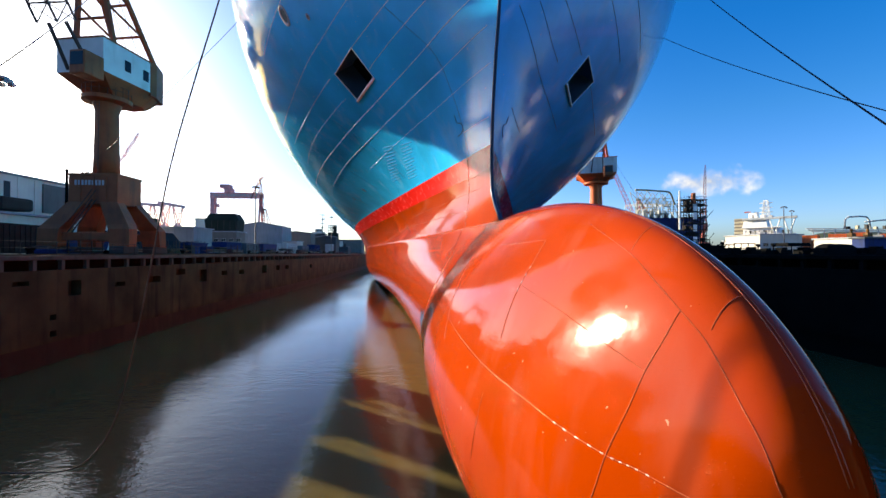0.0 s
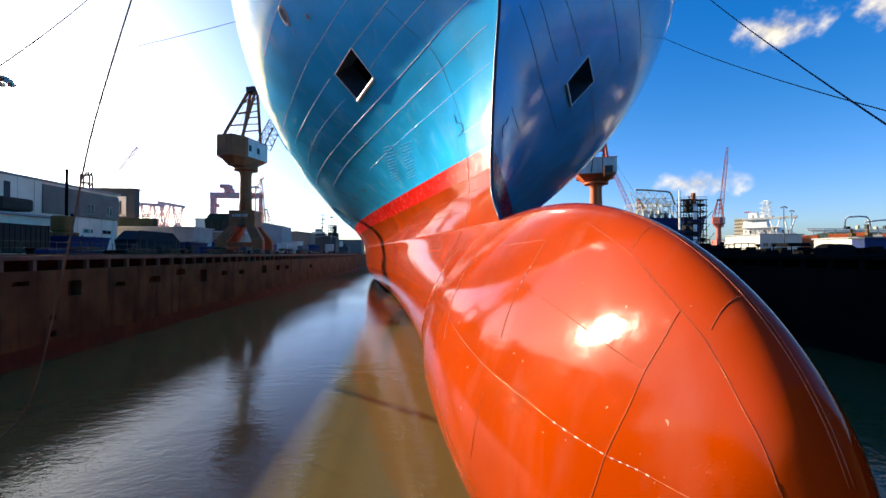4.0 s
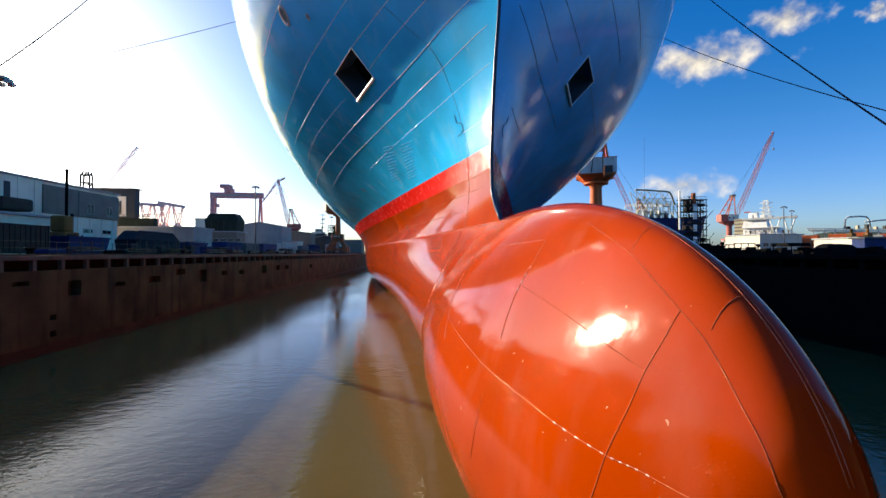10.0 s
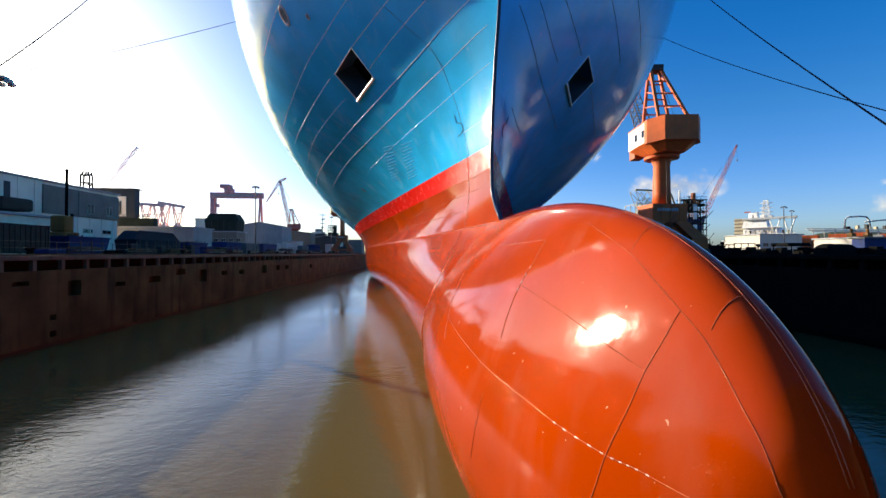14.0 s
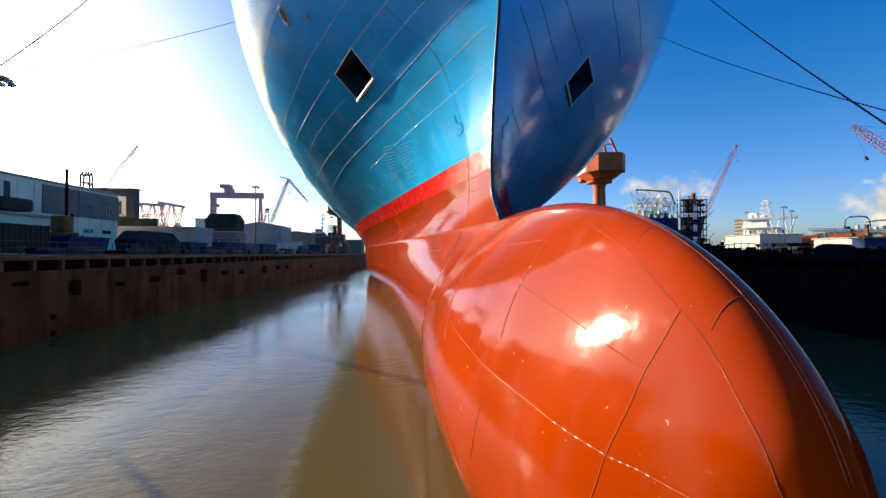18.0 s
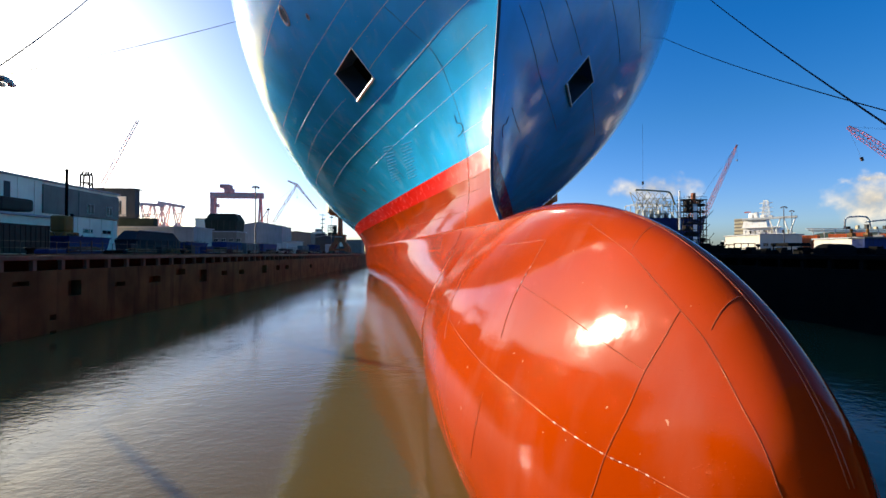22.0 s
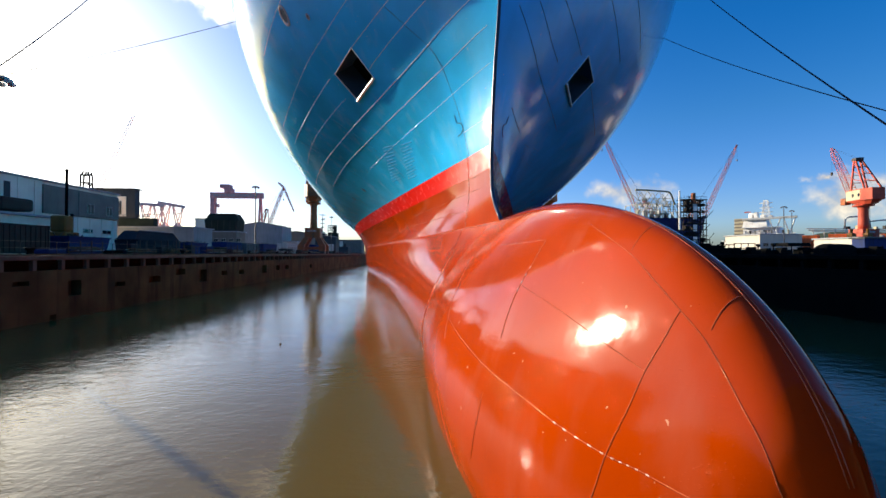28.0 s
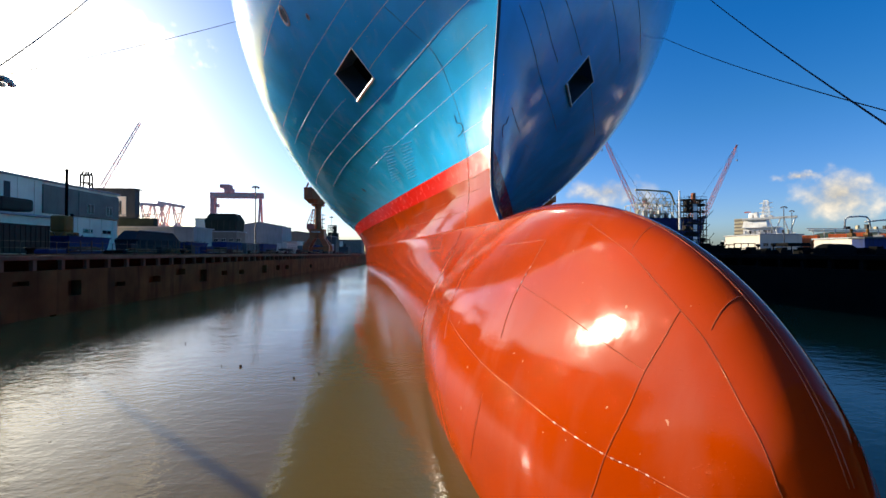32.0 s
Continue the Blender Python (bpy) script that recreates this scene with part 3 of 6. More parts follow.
seam(fair_run(((5.98, 0.44), (4.86, 0.03), (4.23, -0.31), (3.83, -0.56), (3.52, -0.77), (3.28, -1.01), (3.11, -1.21), (2.91, -1.46), (2.76, -1.75), (2.62, -2.2)), 8), 0.0055, "weld", "raised weld along the bulb's crest")
seam(fair_run(((7.12, -2.45), (7.15, -3.04), (7.35, -3.7))), 0.006, "weld")
seam(fair_run(((10.4, -3.49), (9.47, -4.03), (8.2, -4.71))), 0.007, "weld")


def crest_point(y, b):
    """The height near the bulb's crest where the half breadth is b."""
    top, _, mid, _ = bulb_lines(y)
    lo, hi = float(mid), float(top)
    for _ in range(40):
        m = (lo + hi) / 2
        lo, hi = (m, hi) if float(half_breadth(y, m)) > b else (lo, m)
    return lo


for dx in (-0.035, 0.0):
    part("weld_seam", tube([Vector((dx, y, crest_point(y, max(abs(dx), 0.002)) + 0.001)) for y in np.linspace(5.6, 2.6, 70)], 0.006, 5), M["weld"], ship, "twin weld on the bulb's centre line", smooth=True)
for y, b0 in ((4.8, 0.36), (3.49, 0.34)):
    part("weld_seam", tube([Vector((-b, y, crest_point(y, b) + 0.001)) for b in np.linspace(b0, 0.01, 14)], 0.005, 5), M["weld"], ship, smooth=True)

# anchor pockets: deep steel boxes behind the openings
for side in (-1, 1):
    rim = [on_hull(y, z, side) for y, z in POCKET]
    mid = sum(rim, Vector()) / 4
    inward = -(on_hull(22.45, 9.75, side, 1.0) - on_hull(22.45, 9.75, side)).normalized()
    back = [v + inward * 1.3 + (mid - v) * 0.08 for v in rim]
    names = ("pocket_top", "pocket_side", "pocket_sill", "pocket_side")
    for k in range(4):
        wl = bmesh.new()
        j = (k + 1) % 4
        q = [rim[k], rim[j], back[j], back[k]]
        t = (q[0] + q[1] - q[2] * 0 - mid * 2)
        t = (t - inward * t.dot(inward)).normalized() * 0.03
        vs = [wl.verts.new(v) for v in q] + [wl.verts.new(v + t) for v in q]
        for f in ((0, 1, 2, 3), (7, 6, 5, 4), (0, 4, 5, 1), (1, 5, 6, 2), (2, 6, 7, 3), (3, 7, 4, 0)):
            wl.faces.new([vs[i] for i in f])
        bmesh.ops.recalc_face_normals(wl, faces=wl.faces)
        # the sunlit sill is whitened, the other walls stay dark
        part(names[k], wl, M["pocket"] if names[k] != "pocket_sill" else M["weld_blue"], ship)
    bk = bmesh.new()
    bk.faces.new([bk.verts.new(v) for v in back])
    part("pocket_back", bk, M["black"], ship, "black back plate of the anchor pocket")
    ring = [v - inward * 0.01 for v in rim]
    part("pocket_lip", tube([rim[2] - inward * 0.05, (rim[2] + rim[3]) / 2 - inward * 0.07, rim[3] - inward * 0.05], 0.075, 8), M["lip"], ship, "rounded lip under the pocket, whitened as if sunlit")
    part("pocket_rim", tube(ring + ring[:1], 0.03, 6), M["weld_blue"], ship)
    c = mid + inward * 1.15
    part("hawse_pipe", lathe([(0.42, -0.02), (0.5, 0.05), (0.42, 0.14)], 18), M["black"], ship).matrix_basis = Matrix.Translation(c) @ inward.to_track_quat("Z", "Y").to_matrix().to_4x4()

# mooring fairleads and chocks
for y, z, r in ((23.05, 13.27, 0.36), (21.9, 12.6, 0.11)):
    for side in (-1,):
        n = (on_hull(y, z, side, 1.0) - on_hull(y, z, side)).normalized()
        turn = n.to_track_quat("Z", "Y").to_matrix().to_4x4()
        fl = bmesh.new()
        outer = [(0.78, -0.05), (0.95, 0.03), (1.05, 0.06), (1.2, 0.04), (1.28, -0.05)]
        lathe([(a * r, h) for a, h in outer], 24, fl)
        ring = part("fairlead", fl, M["fair"], ship, "grey cast fairlead ring", smooth=True)
        ring.matrix_basis = Matrix.Translation(on_hull(y, z, side)) @ turn @ Matrix.Diagonal((0.75, 1.25, 1, 1))
        hole = part("fairlead_hole", lathe([(0.02, 0.012), (0.8 * r, 0.014)], 20), M["pocket"], ship)
        hole.matrix_basis = Matrix.Translation(on_hull(y, z, side)) @ turn @ Matrix.Diagonal((0.75, 1.25, 1, 1))

# draught marks, thruster and bulb symbols as plain painted bars
for side in (-1, 1):
    for (ya, za), (yb, zb), (yc, zc), (yd, zd) in (((26.06, 6.74), (24.85, 6.6), (27.6, 5.13), (29.4, 5.2)), ((24.1, 6.42), (22.9, 6.3), (24.9, 4.83), (26.6, 4.88))):
        for k in range(12):
            f = k / 11
            cut = 0.25 * (k % 3 == 1)
            p0 = on_hull(ya + (yd - ya) * f, za + (zd - za) * f, side, 0.008)
            p1 = on_hull(yb + (yc - yb) * f, zb + (zc - zb) * f, side, 0.008)
            part("draught_mark", bar(bmesh.new(), p0, p1.lerp(p0, cut), 0.018, 4), M["mark_blue"], ship, "raised draught figure painted over in blue")
    for y, z in ((36.27, 5.62), (41.63, 5.57)):
        n = (on_hull(y, z, side, 1.0) - on_hull(y, z, side)).normalized()
        sym = part("thruster_mark", lathe([(0.24, 0.0), (0.24, 0.012), (0.14, 0.014), (0.14, 0.0)], 16), M["mark"], ship)
        sym.matrix_basis = Matrix.Translation(on_hull(y, z, side)) @ n.to_track_quat("Z", "Y").to_matrix().to_4x4()
    sym = [on_hull(y, z, side, 0.01) for y, z in ((18.2, 6.24), (18.25, 5.92), (18.15, 5.88), (17.93, 5.8), (17.85, 5.66), (17.9, 5.5), (18.15, 5.4), (18.45, 5.37))]
    part("bulb_symbol", tube(sym, 0.018, 5), M["mark"], ship, "dark outline symbol of a bulbous bow")



# ---- the dock ----
WL, WR, HEAD, FAR = -24.5, 30.5, -0.7, 330.0
g = bmesh.new()
xs, yy = (-2400, WL - 1.5, WR + 1.5, 2400), (-2400, HEAD - 1.5, FAR + 1.5, 2600)
gv = [[g.verts.new((x, y, 0)) for x in xs] for y in yy]
for i in range(3):
    for j in range(3):
        if (i, j) != (1, 1):
            g.faces.new((gv[i][j], gv[i][j + 1], gv[i + 1][j + 1], gv[i + 1][j]))
tagged(part("ground", g, M["ground"]), "oil-stained concrete quay and yard ground", "ground", kind="structure")
tagged(part("dock_floor", bx((WL - 1, HEAD - 1, -12.6), (WR + 1, FAR + 1, -12.2)), M["concrete_wet"]), "flooded concrete dock floor", "floor", kind="structure")


def dock_wall(name, x, side, holes, posts):
    """A dock wall with its cable gallery under the coping; side points away from the water."""
    w = thing(name, (x, 0, 0), "stained concrete dock wall with a slotted cable gallery", "wall", kind="structure")
    bm = bmesh.new()
    ysl = sorted({HEAD, FAR, *[h[0] for h in holes], *[h[1] for h in holes]})
    zsl = sorted({-5.86, -0.98, *[h[2] for h in holes], *[h[3] for h in holes]})
    def quad(*c):
        bm.faces.new([bm.verts.new(v) for v in c])
    for ya, yb in zip(ysl, ysl[1:]):
        for za, zb in zip(zsl, zsl[1:]):
            inside = [h for h in holes if h[0] <= ya and yb <= h[1] and h[2] <= za and zb <= h[3]]
            dx = side * 0.7 if inside else 0
            quad((dx, ya, za), (dx, yb, za), (dx, yb, zb), (dx, ya, zb))
    for y0, y1, z0, z1 in holes:
        e = side * 0.7
        quad((0, y0, z0), (e, y0, z0), (e, y1, z0), (0, y1, z0))
        quad((0, y0, z1), (e, y0, z1), (e, y1, z1), (0, y1, z1))
        quad((0, y0, z0), (e, y0, z0), (e, y0, z1), (0, y0, z1))
        quad((0, y1, z0), (e, y1, z0), (e, y1, z1), (0, y1, z1))
    quad((0, HEAD, -0.98), (side * 0.3, HEAD, -0.98), (side * 0.3, FAR, -0.98), (0, FAR, -0.98))
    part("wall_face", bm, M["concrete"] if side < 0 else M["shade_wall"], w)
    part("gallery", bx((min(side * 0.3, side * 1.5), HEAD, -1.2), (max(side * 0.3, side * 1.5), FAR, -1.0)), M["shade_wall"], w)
    part("gallery_back", bx((min(side * 1.3, side * 1.5), HEAD, -1.0), (max(side * 1.3, side * 1.5), FAR, -0.3)), M["shade_wall"], w, "cable gallery back, near-black for its shade")
    part("lower_wall", bx((min(side * 0.09, side * 0.5), HEAD, -12.5), (max(side * 0.09, side * 0.5), FAR, -5.80)), M["concrete_wet"] if side < 0 else M["shade_wall"], w, "stained lower dock wall")
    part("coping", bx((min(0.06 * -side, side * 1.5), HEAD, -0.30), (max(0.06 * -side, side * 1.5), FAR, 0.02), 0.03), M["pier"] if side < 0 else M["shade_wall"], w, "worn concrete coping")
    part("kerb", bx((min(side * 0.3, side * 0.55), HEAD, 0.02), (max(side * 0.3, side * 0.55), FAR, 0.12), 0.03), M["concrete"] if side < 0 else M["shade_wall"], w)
    me = None
    for y in posts:
        if me is None:
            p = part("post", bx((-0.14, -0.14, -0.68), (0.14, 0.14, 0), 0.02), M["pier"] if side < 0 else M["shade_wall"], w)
            me = p.data
        else:
            p = new("post", me)
            p.parent = w
        p.location = (side * 0.14, y, -0.30)
    return w


left_holes = [(30.50, 31.63, -2.88, -1.77), (47.99, 49.64, -3.11, -1.71), (66.71, 68.95, -3.02, -1.75), (39.24, 40.92, -2.57, -1.99), (43.50, 45.15, -2.08, -1.48), (53.26, 54.81, -2.65, -2.07), (58.38, 60.07, -2.77, -2.13), (29.05, 29.57, -4.38, -3.99), (29.07, 29.59, -5.50, -5.09), (26.49, 27.59, -1.90, -1.61), (34.94, 36.18, -2.58, -2.20), (78.59, 80.66, -2.81, -2.09), (73.59, 75.39, -2.82, -1.95), (96.27, 98.35, -3.20, -2.35)]
dock_wall("wall_left", WL, -1, left_holes, [2.4 + 2.13 * k for k in range(120)])
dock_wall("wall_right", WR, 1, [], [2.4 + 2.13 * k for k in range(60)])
tagged(part("wall_head", bx((WL - 1.5, HEAD - 1.5, -12.5), (WR + 1.5, HEAD, 0.01)), M["concrete"]), "concrete head wall of the dock", "wall", kind="structure")
tagged(part("wall_far", bx((WL - 1.5, FAR, -12.5), (WR + 1.5, FAR + 1.5, 0.01)), M["concrete"]), "concrete far end wall of the dock", "wall", kind="structure")
# unseen wall, added to keep skylight off the front of the bow
tagged(part("wall_behind", bx((-60, -10.6, 0.004), (90, -10, 13.0), 0.05), M["slate"]), "plain dark wall added unseen behind the dock head to block skylight", "wall", kind="structure")

wm = bmesh.new()
nx, ny = 12, 60
wv = [[wm.verts.new((WL + 0.03 + (WR - WL - 0.06) * i / nx, HEAD + 0.02 + (FAR - HEAD - 0.04) * j / ny, 0)) for i in range(nx + 1)] for j in range(ny + 1)]
for j in range(ny):
    for i in range(nx):
        wm.faces.new((wv[j][i], wv[j][i + 1], wv[j + 1][i + 1], wv[j + 1][i]))
water = tagged(part("water", wm, M["water"]), "muddy greenish-brown water rising in the dock", "water", kind="structure")



# ---- cranes ----
LUFFING = {}
# height, outer x, inner x, outer y, inner y of a portal leg, from bogie to box
LEG_FORM = ((0.75, 4.75, 2.7, 3.3, 2.1), (2.3, 4.7, 2.5, 3.25, 1.9), (2.7, 4.4, 2.2, 3.0, 1.6), (4.75, 2.62, 0.75, 2.05, 0.9))


def pillar_crane(name, at, label, s=1.0, body="crane", house_paint="crane_white", tail_paint="crane", rise=58, jib_len=30.0, group="cranes", stout=1.0, fly=0.0, broad=1.0):
    """A travelling pillar crane: arched portal, round tower, slewing house with A-frame and lattice jib along +x."""
    c = thing(name, at, label, "crane", group)
    b = M[body]
    for sx in (-1, 1):
        for sy in (-1, 1):
            bm = bmesh.new()
            for (z0, o0, i0, y0, k0), (z1, o1, i1, y1, k1) in zip(LEG_FORM, LEG_FORM[1:]):
                lo = [bm.verts.new((px * sx * s, py * sy * s, z0 * s)) for px, py in ((i0, k0), (o0, k0), (o0, y0), (i0, y0))]
                hi = [bm.verts.new((px * sx * s, py * sy * s, z1 * s)) for px, py in ((i1, k1), (o1, k1), (o1, y1), (i1, y1))]
                for k in range(4):
                    bm.faces.new((lo[k], lo[(k + 1) % 4], hi[(k + 1) % 4], hi[k]))
                bm.faces.new(lo)
                bm.faces.new(hi)
            bmesh.ops.recalc_face_normals(bm, faces=bm.faces)
            leg = part("leg", bm, b, c)
            part("bogie", bx((min(sx * 3.1, sx * 4.6) * s, (sy * 2.7 - 1.2) * s, 0.14 * s), (max(sx * 3.1, sx * 4.6) * s, (sy * 2.7 + 1.2) * s, 0.8 * s), 0.08 * s), M["crane_dark"], leg)
            for k in (-0.7, 0.7):
                part("wheel", bar(bmesh.new(), (sx * 3.7 * s, (sy * 2.7 + k) * s, 0.3 * s), (sx * 4.1 * s, (sy * 2.7 + k) * s, 0.3 * s), 0.3 * s, 10), M["black"], leg)
    part("portal_box", bx((-2.6 * s, -2.0 * s, 4.55 * s), (2.6 * s, 2.0 * s, 7.25 * s), 0.1 * s), b, c, "rust-streaked portal box girder")
    part("box_cap", bx((-2.66 * s, -2.06 * s, 7.1 * s), (2.66 * s, 2.06 * s, 7.32 * s), 0.04 * s), b, c)
    for y in (-2.02, 2.02):
        for x in (-1.3, 0.1, 1.4):
            part("stiffener", bx(((x - 0.05) * s, (y - 0.05) * s, 4.7 * s), ((x + 0.05) * s, (y + 0.05) * s, 7.1 * s)), b, c)
    for y in (-2.5, 2.5):
        part("portal_beam", bx((-4.2 * s, (y - 0.3) * s, 1.3 * s), (4.2 * s, (y + 0.3) * s, 2.0 * s), 0.05 * s), b, c)
    stair = bmesh.new()
    for k in (0, 0.55):
        bar(stair, (-1.9 * s, (-2.35 - k) * s, 2.0 * s), (0.6 * s, (-2.35 - k) * s, 4.9 * s), 0.06 * s, 4)
        bar(stair, (-1.9 * s, (-2.35 - k) * s, 2.9 * s), (0.6 * s, (-2.35 - k) * s, 5.8 * s), 0.035 * s, 4)
    for k in range(10):
        f = (k + 0.5) / 10
        box(stair, ((-1.98 + 2.5 * f) * s, -2.9 * s, (2.0 + 2.9 * f) * s), ((-1.8 + 2.5 * f) * s, -2.35 * s, (2.03 + 2.9 * f) * s))
    part("stair", stair, M["crane_dark"], c, "dark steel stair up the portal")
    for k in range(9):
        part("marking", bx((-1.9 * s + k * 0.36 * s, -2.06 * s, 6.25 * s), (-1.68 * s + k * 0.36 * s, -2.025 * s, 6.7 * s)), M["fair"], c)
    part("tower", lathe([(1.3 * s, 7.2 * s), (1.22 * s, 9 * s), (1.12 * s, 13.2 * s), (1.35 * s, 13.9 * s), (1.5 * s, 14.3 * s)], 28), b, c, "round rusty orange tower", smooth=True)
    part("slew_platform", lathe([(1.3 * s, 14.0 * s), (2.35 * s, 14.15 * s), (2.4 * s, 14.5 * s), (1.6 * s, 14.7 * s)], 28), b, c)
    rb = bmesh.new()
    for k in range(20):
        a0, a1 = 2 * math.pi * k / 20, 2 * math.pi * (k + 1) / 20
        p0, p1 = (2.35 * s * math.cos(a0), 2.35 * s * math.sin(a0)), (2.35 * s * math.cos(a1), 2.35 * s * math.sin(a1))
        bar(rb, (*p0, 14.5 * s), (*p0, 15.4 * s), 0.03 * s, 4)
        for h in (15.0, 15.4):
            bar(rb, (*p0, h * s), (*p1, h * s), 0.025 * s, 4)
    lb = bmesh.new()
    for k in (-0.22, 0.22):
        bar(lb, (k * s, -1.62 * s, 7.3 * s), (k * s, -1.5 * s, 14.2 * s), 0.035 * s, 4)
    for k in range(22):
        bar(lb, (-0.22 * s, -1.6 * s, (7.5 + k * 0.3) * s), (0.22 * s, -1.6 * s, (7.5 + k * 0.3) * s), 0.02 * s, 4)
    part("ladder", lb, M["crane_dark"], c)
    part("platform_rail", rb, M["crane_dark"], c)
    # slewing upper works
    hp = [(x, y * broad) for x, y in ((2.9, 2.5), (-3.4, 2.5), (-5.4, 1.5), (-5.4, -1.5), (-3.4, -2.5), (2.9, -2.5))]
    h = part("slewing_house", prism([(x * s, y * s) for x, y in hp], 16.0 * s, 18.9 * s), M[house_paint], c, "machinery house with angled counterweight end")
    part("under_frame", prism([(x * s, y * s) for x, y in hp], 14.6 * s, 16.0 * s, inset=0.45), b, h)
    part("counterweight", prism([(x * s, y * broad * s) for x, y in ((-2.6, 2.56), (-3.4, 2.56), (-5.5, 1.54), (-5.5, -1.54), (-3.4, -2.56), (-2.6, -2.56))], 15.7 * s, 19.0 * s), M[tail_paint], h, "orange counterweight casing")
    part("roof_edge", prism([(x * s * 1.02, y * s * 1.02) for x, y in hp], 18.9 * s, 19.05 * s), b, h)
    for y in (-2.52 * broad, 2.52 * broad):
        for x in (-2.0, 0.2):
            part("window", bx(((x - 0.35) * s, (y - 0.02) * s, 16.9 * s), ((x + 0.35) * s, (y + 0.02) * s, 17.9 * s)), M["glass"], h)
    part("cab", bx((2.95 * s, 1.1 * s, 15.0 * s), (4.9 * s, 2.7 * s, 17.0 * s), 0.15 * s), M["crane"], h, "operator's cab")
    part("cab_window", bx((4.88 * s, 1.25 * s, 15.7 * s), (4.93 * s, 2.55 * s, 16.8 * s)), M["glass"], h)
    top = Vector((2.0 * s, 0, 28.5 * s))
    for y in (-1, 1):
        for foot in (-3.6, 1.4):
            part("a_frame_leg", bar(bmesh.new(), (foot * s, y * 2.1 * s, 19.0 * s), top + Vector((-0.3 * s if foot < 0 else 0.2 * s, y * 0.75 * s, 0)), 0.26 * s, 4), b, h)
    br = bmesh.new()
    for f in (0.25, 0.5, 0.75):
        for foot in (-3.6, 1.4):
            l0 = Vector((foot * s, -2.1 * s, 19 * s)).lerp(top + Vector((0, -0.75 * s, 0)), f)
            l1 = Vector((foot * s, 2.1 * s, 19 * s)).lerp(top + Vector((0, 0.75 * s, 0)), f)
            bar(br, l0, l1, 0.13 * s, 4)
        for y in (-1, 1):
            l0 = Vector((-3.6 * s, y * 2.1 * s, 19 * s)).lerp(top + Vector((0, y * 0.75 * s, 0)), f)
            l1 = Vector((1.4 * s, y * 2.1 * s, 19 * s)).lerp(top + Vector((0, y * 0.75 * s, 0)), min(f + 0.12, 1))
            bar(br, l0, l1, 0.12 * s, 4)
    part("a_frame_brace", br, b, h)
    part("sheave_head", bx(top - Vector((0.9, 1.0, 0.4)) * s, top + Vector((0.9, 1.0, 0.5)) * s, 0.1 * s), M["crane_dark"], h)
    a = radians(rise)
    foot = Vector((2.9 * s, 0, 16.2 * s))
    tip = foot + Vector((math.cos(a), 0, math.sin(a))) * jib_len * s
    mid = foot.lerp(tip, 0.12)
    jb = bmesh.new()
    for y in (-1, 1):
        bar(jb, foot + Vector((0, y * 1.1 * s, 0)), mid + Vector((0, y * 0.8 * s, 0)), 0.14 * s, 4)
    lattice(jb, mid, foot.lerp(tip, 0.85), 1.8 * s, 1.3 * s, 16, 0.09 * s * stout, up=(0, 1, 0))
    lattice(jb, foot.lerp(tip, 0.85), tip, 1.3 * s, 0.5 * s, 3, 0.09 * s * stout, up=(0, 1, 0))
    if fly:
        end = tip + Vector((fly * 0.62, 0, -fly * 0.78)) * s
        lattice(jb, tip - Vector((fly * 0.3, 0, -fly * 0.12)) * s, tip, 0.5 * s, 1.2 * s, 4, 0.08 * s * stout, up=(0, 1, 0))
        lattice(jb, tip, end, 1.2 * s, 0.3 * s, 8, 0.08 * s * stout, up=(0, 1, 0))
    jib_part = part("jib", jb, M["crane_dark"] if body in ("crane", "crane_orange") else b, h, "long lattice jib")
    wb = bmesh.new()
    for y in (-0.5, 0.5):
        bar(wb, top + Vector((0, y * s, 0.4 * s)), tip + Vector((0, y * 0.5 * s, 0)), 0.03 * s * stout, 3)
        bar(wb, top + Vector((0, y * s, 0.2 * s)), Vector((-3 * s, y * s, 19 * s)), 0.03 * s * stout, 3)
    bar(wb, tip, tip - Vector((0, 0, 8 * s)), 0.03 * s * stout, 3)
    ropes = part("luffing_ropes", wb, M["wire"], h)
    hook = part("hook_block", bx(tip - Vector((0.25, 0.25, 9.0)) * s, tip - Vector((-0.25, -0.25, 8.0)) * s, 0.06 * s), M["crane_dark"], h)
    LUFFING[name + label] = (foot, jib_part, ropes, hook)
    return c, h


left_crane, left_house = pillar_crane("pillar_crane", (-30.4, 40.8, 0), "rusty orange pillar crane travelling along the quay rails", s=1.045)
# the near crane is slimmer than its fellows
for ob in left_crane.children_recursive:
    slim = 0.9 if ob == left_house or ob.parent == left_house else 0.8
    if ob.name.split(".")[0] in ("jib", "luffing_ropes", "hook_block"):
        ob.data.transform(Matrix.Translation((-0.3, 0, 0)))
    else:
        ob.data.transform(Matrix.Diagonal((slim, slim, 1, 1)))
right_crane, right_house = pillar_crane("pillar_crane", (36.6, 80, 0), "orange pillar crane with pale machinery house beside the dock", body="crane_orange", tail_paint="crane_orange", house_paint="crane_white", broad=1.45)
red_crane, red_house = pillar_crane("pillar_crane", (152.13, 190.00, 0.00), "faded red jib crane with a steep lattice jib", s=1.0, body="crane_pink", tail_paint="crane_pink", rise=64, jib_len=49.5, stout=1.1)
edge_crane, edge_house = pillar_crane("pillar_crane", (169.18, 115.00, 0.00), "orange-red jib crane in the yard across the dock", s=1.03, body="crane_red", house_paint="cream", tail_paint="crane_red", rise=62, jib_len=21, stout=0.7)
yard_crane, yard_house = pillar_crane("pillar_crane", (99.48, 175.00, 0.00), "orange crane with a tall lattice jib behind a moored ship", s=0.85, body="crane_red", tail_paint="crane_red", rise=67, jib_len=52, stout=1.1)
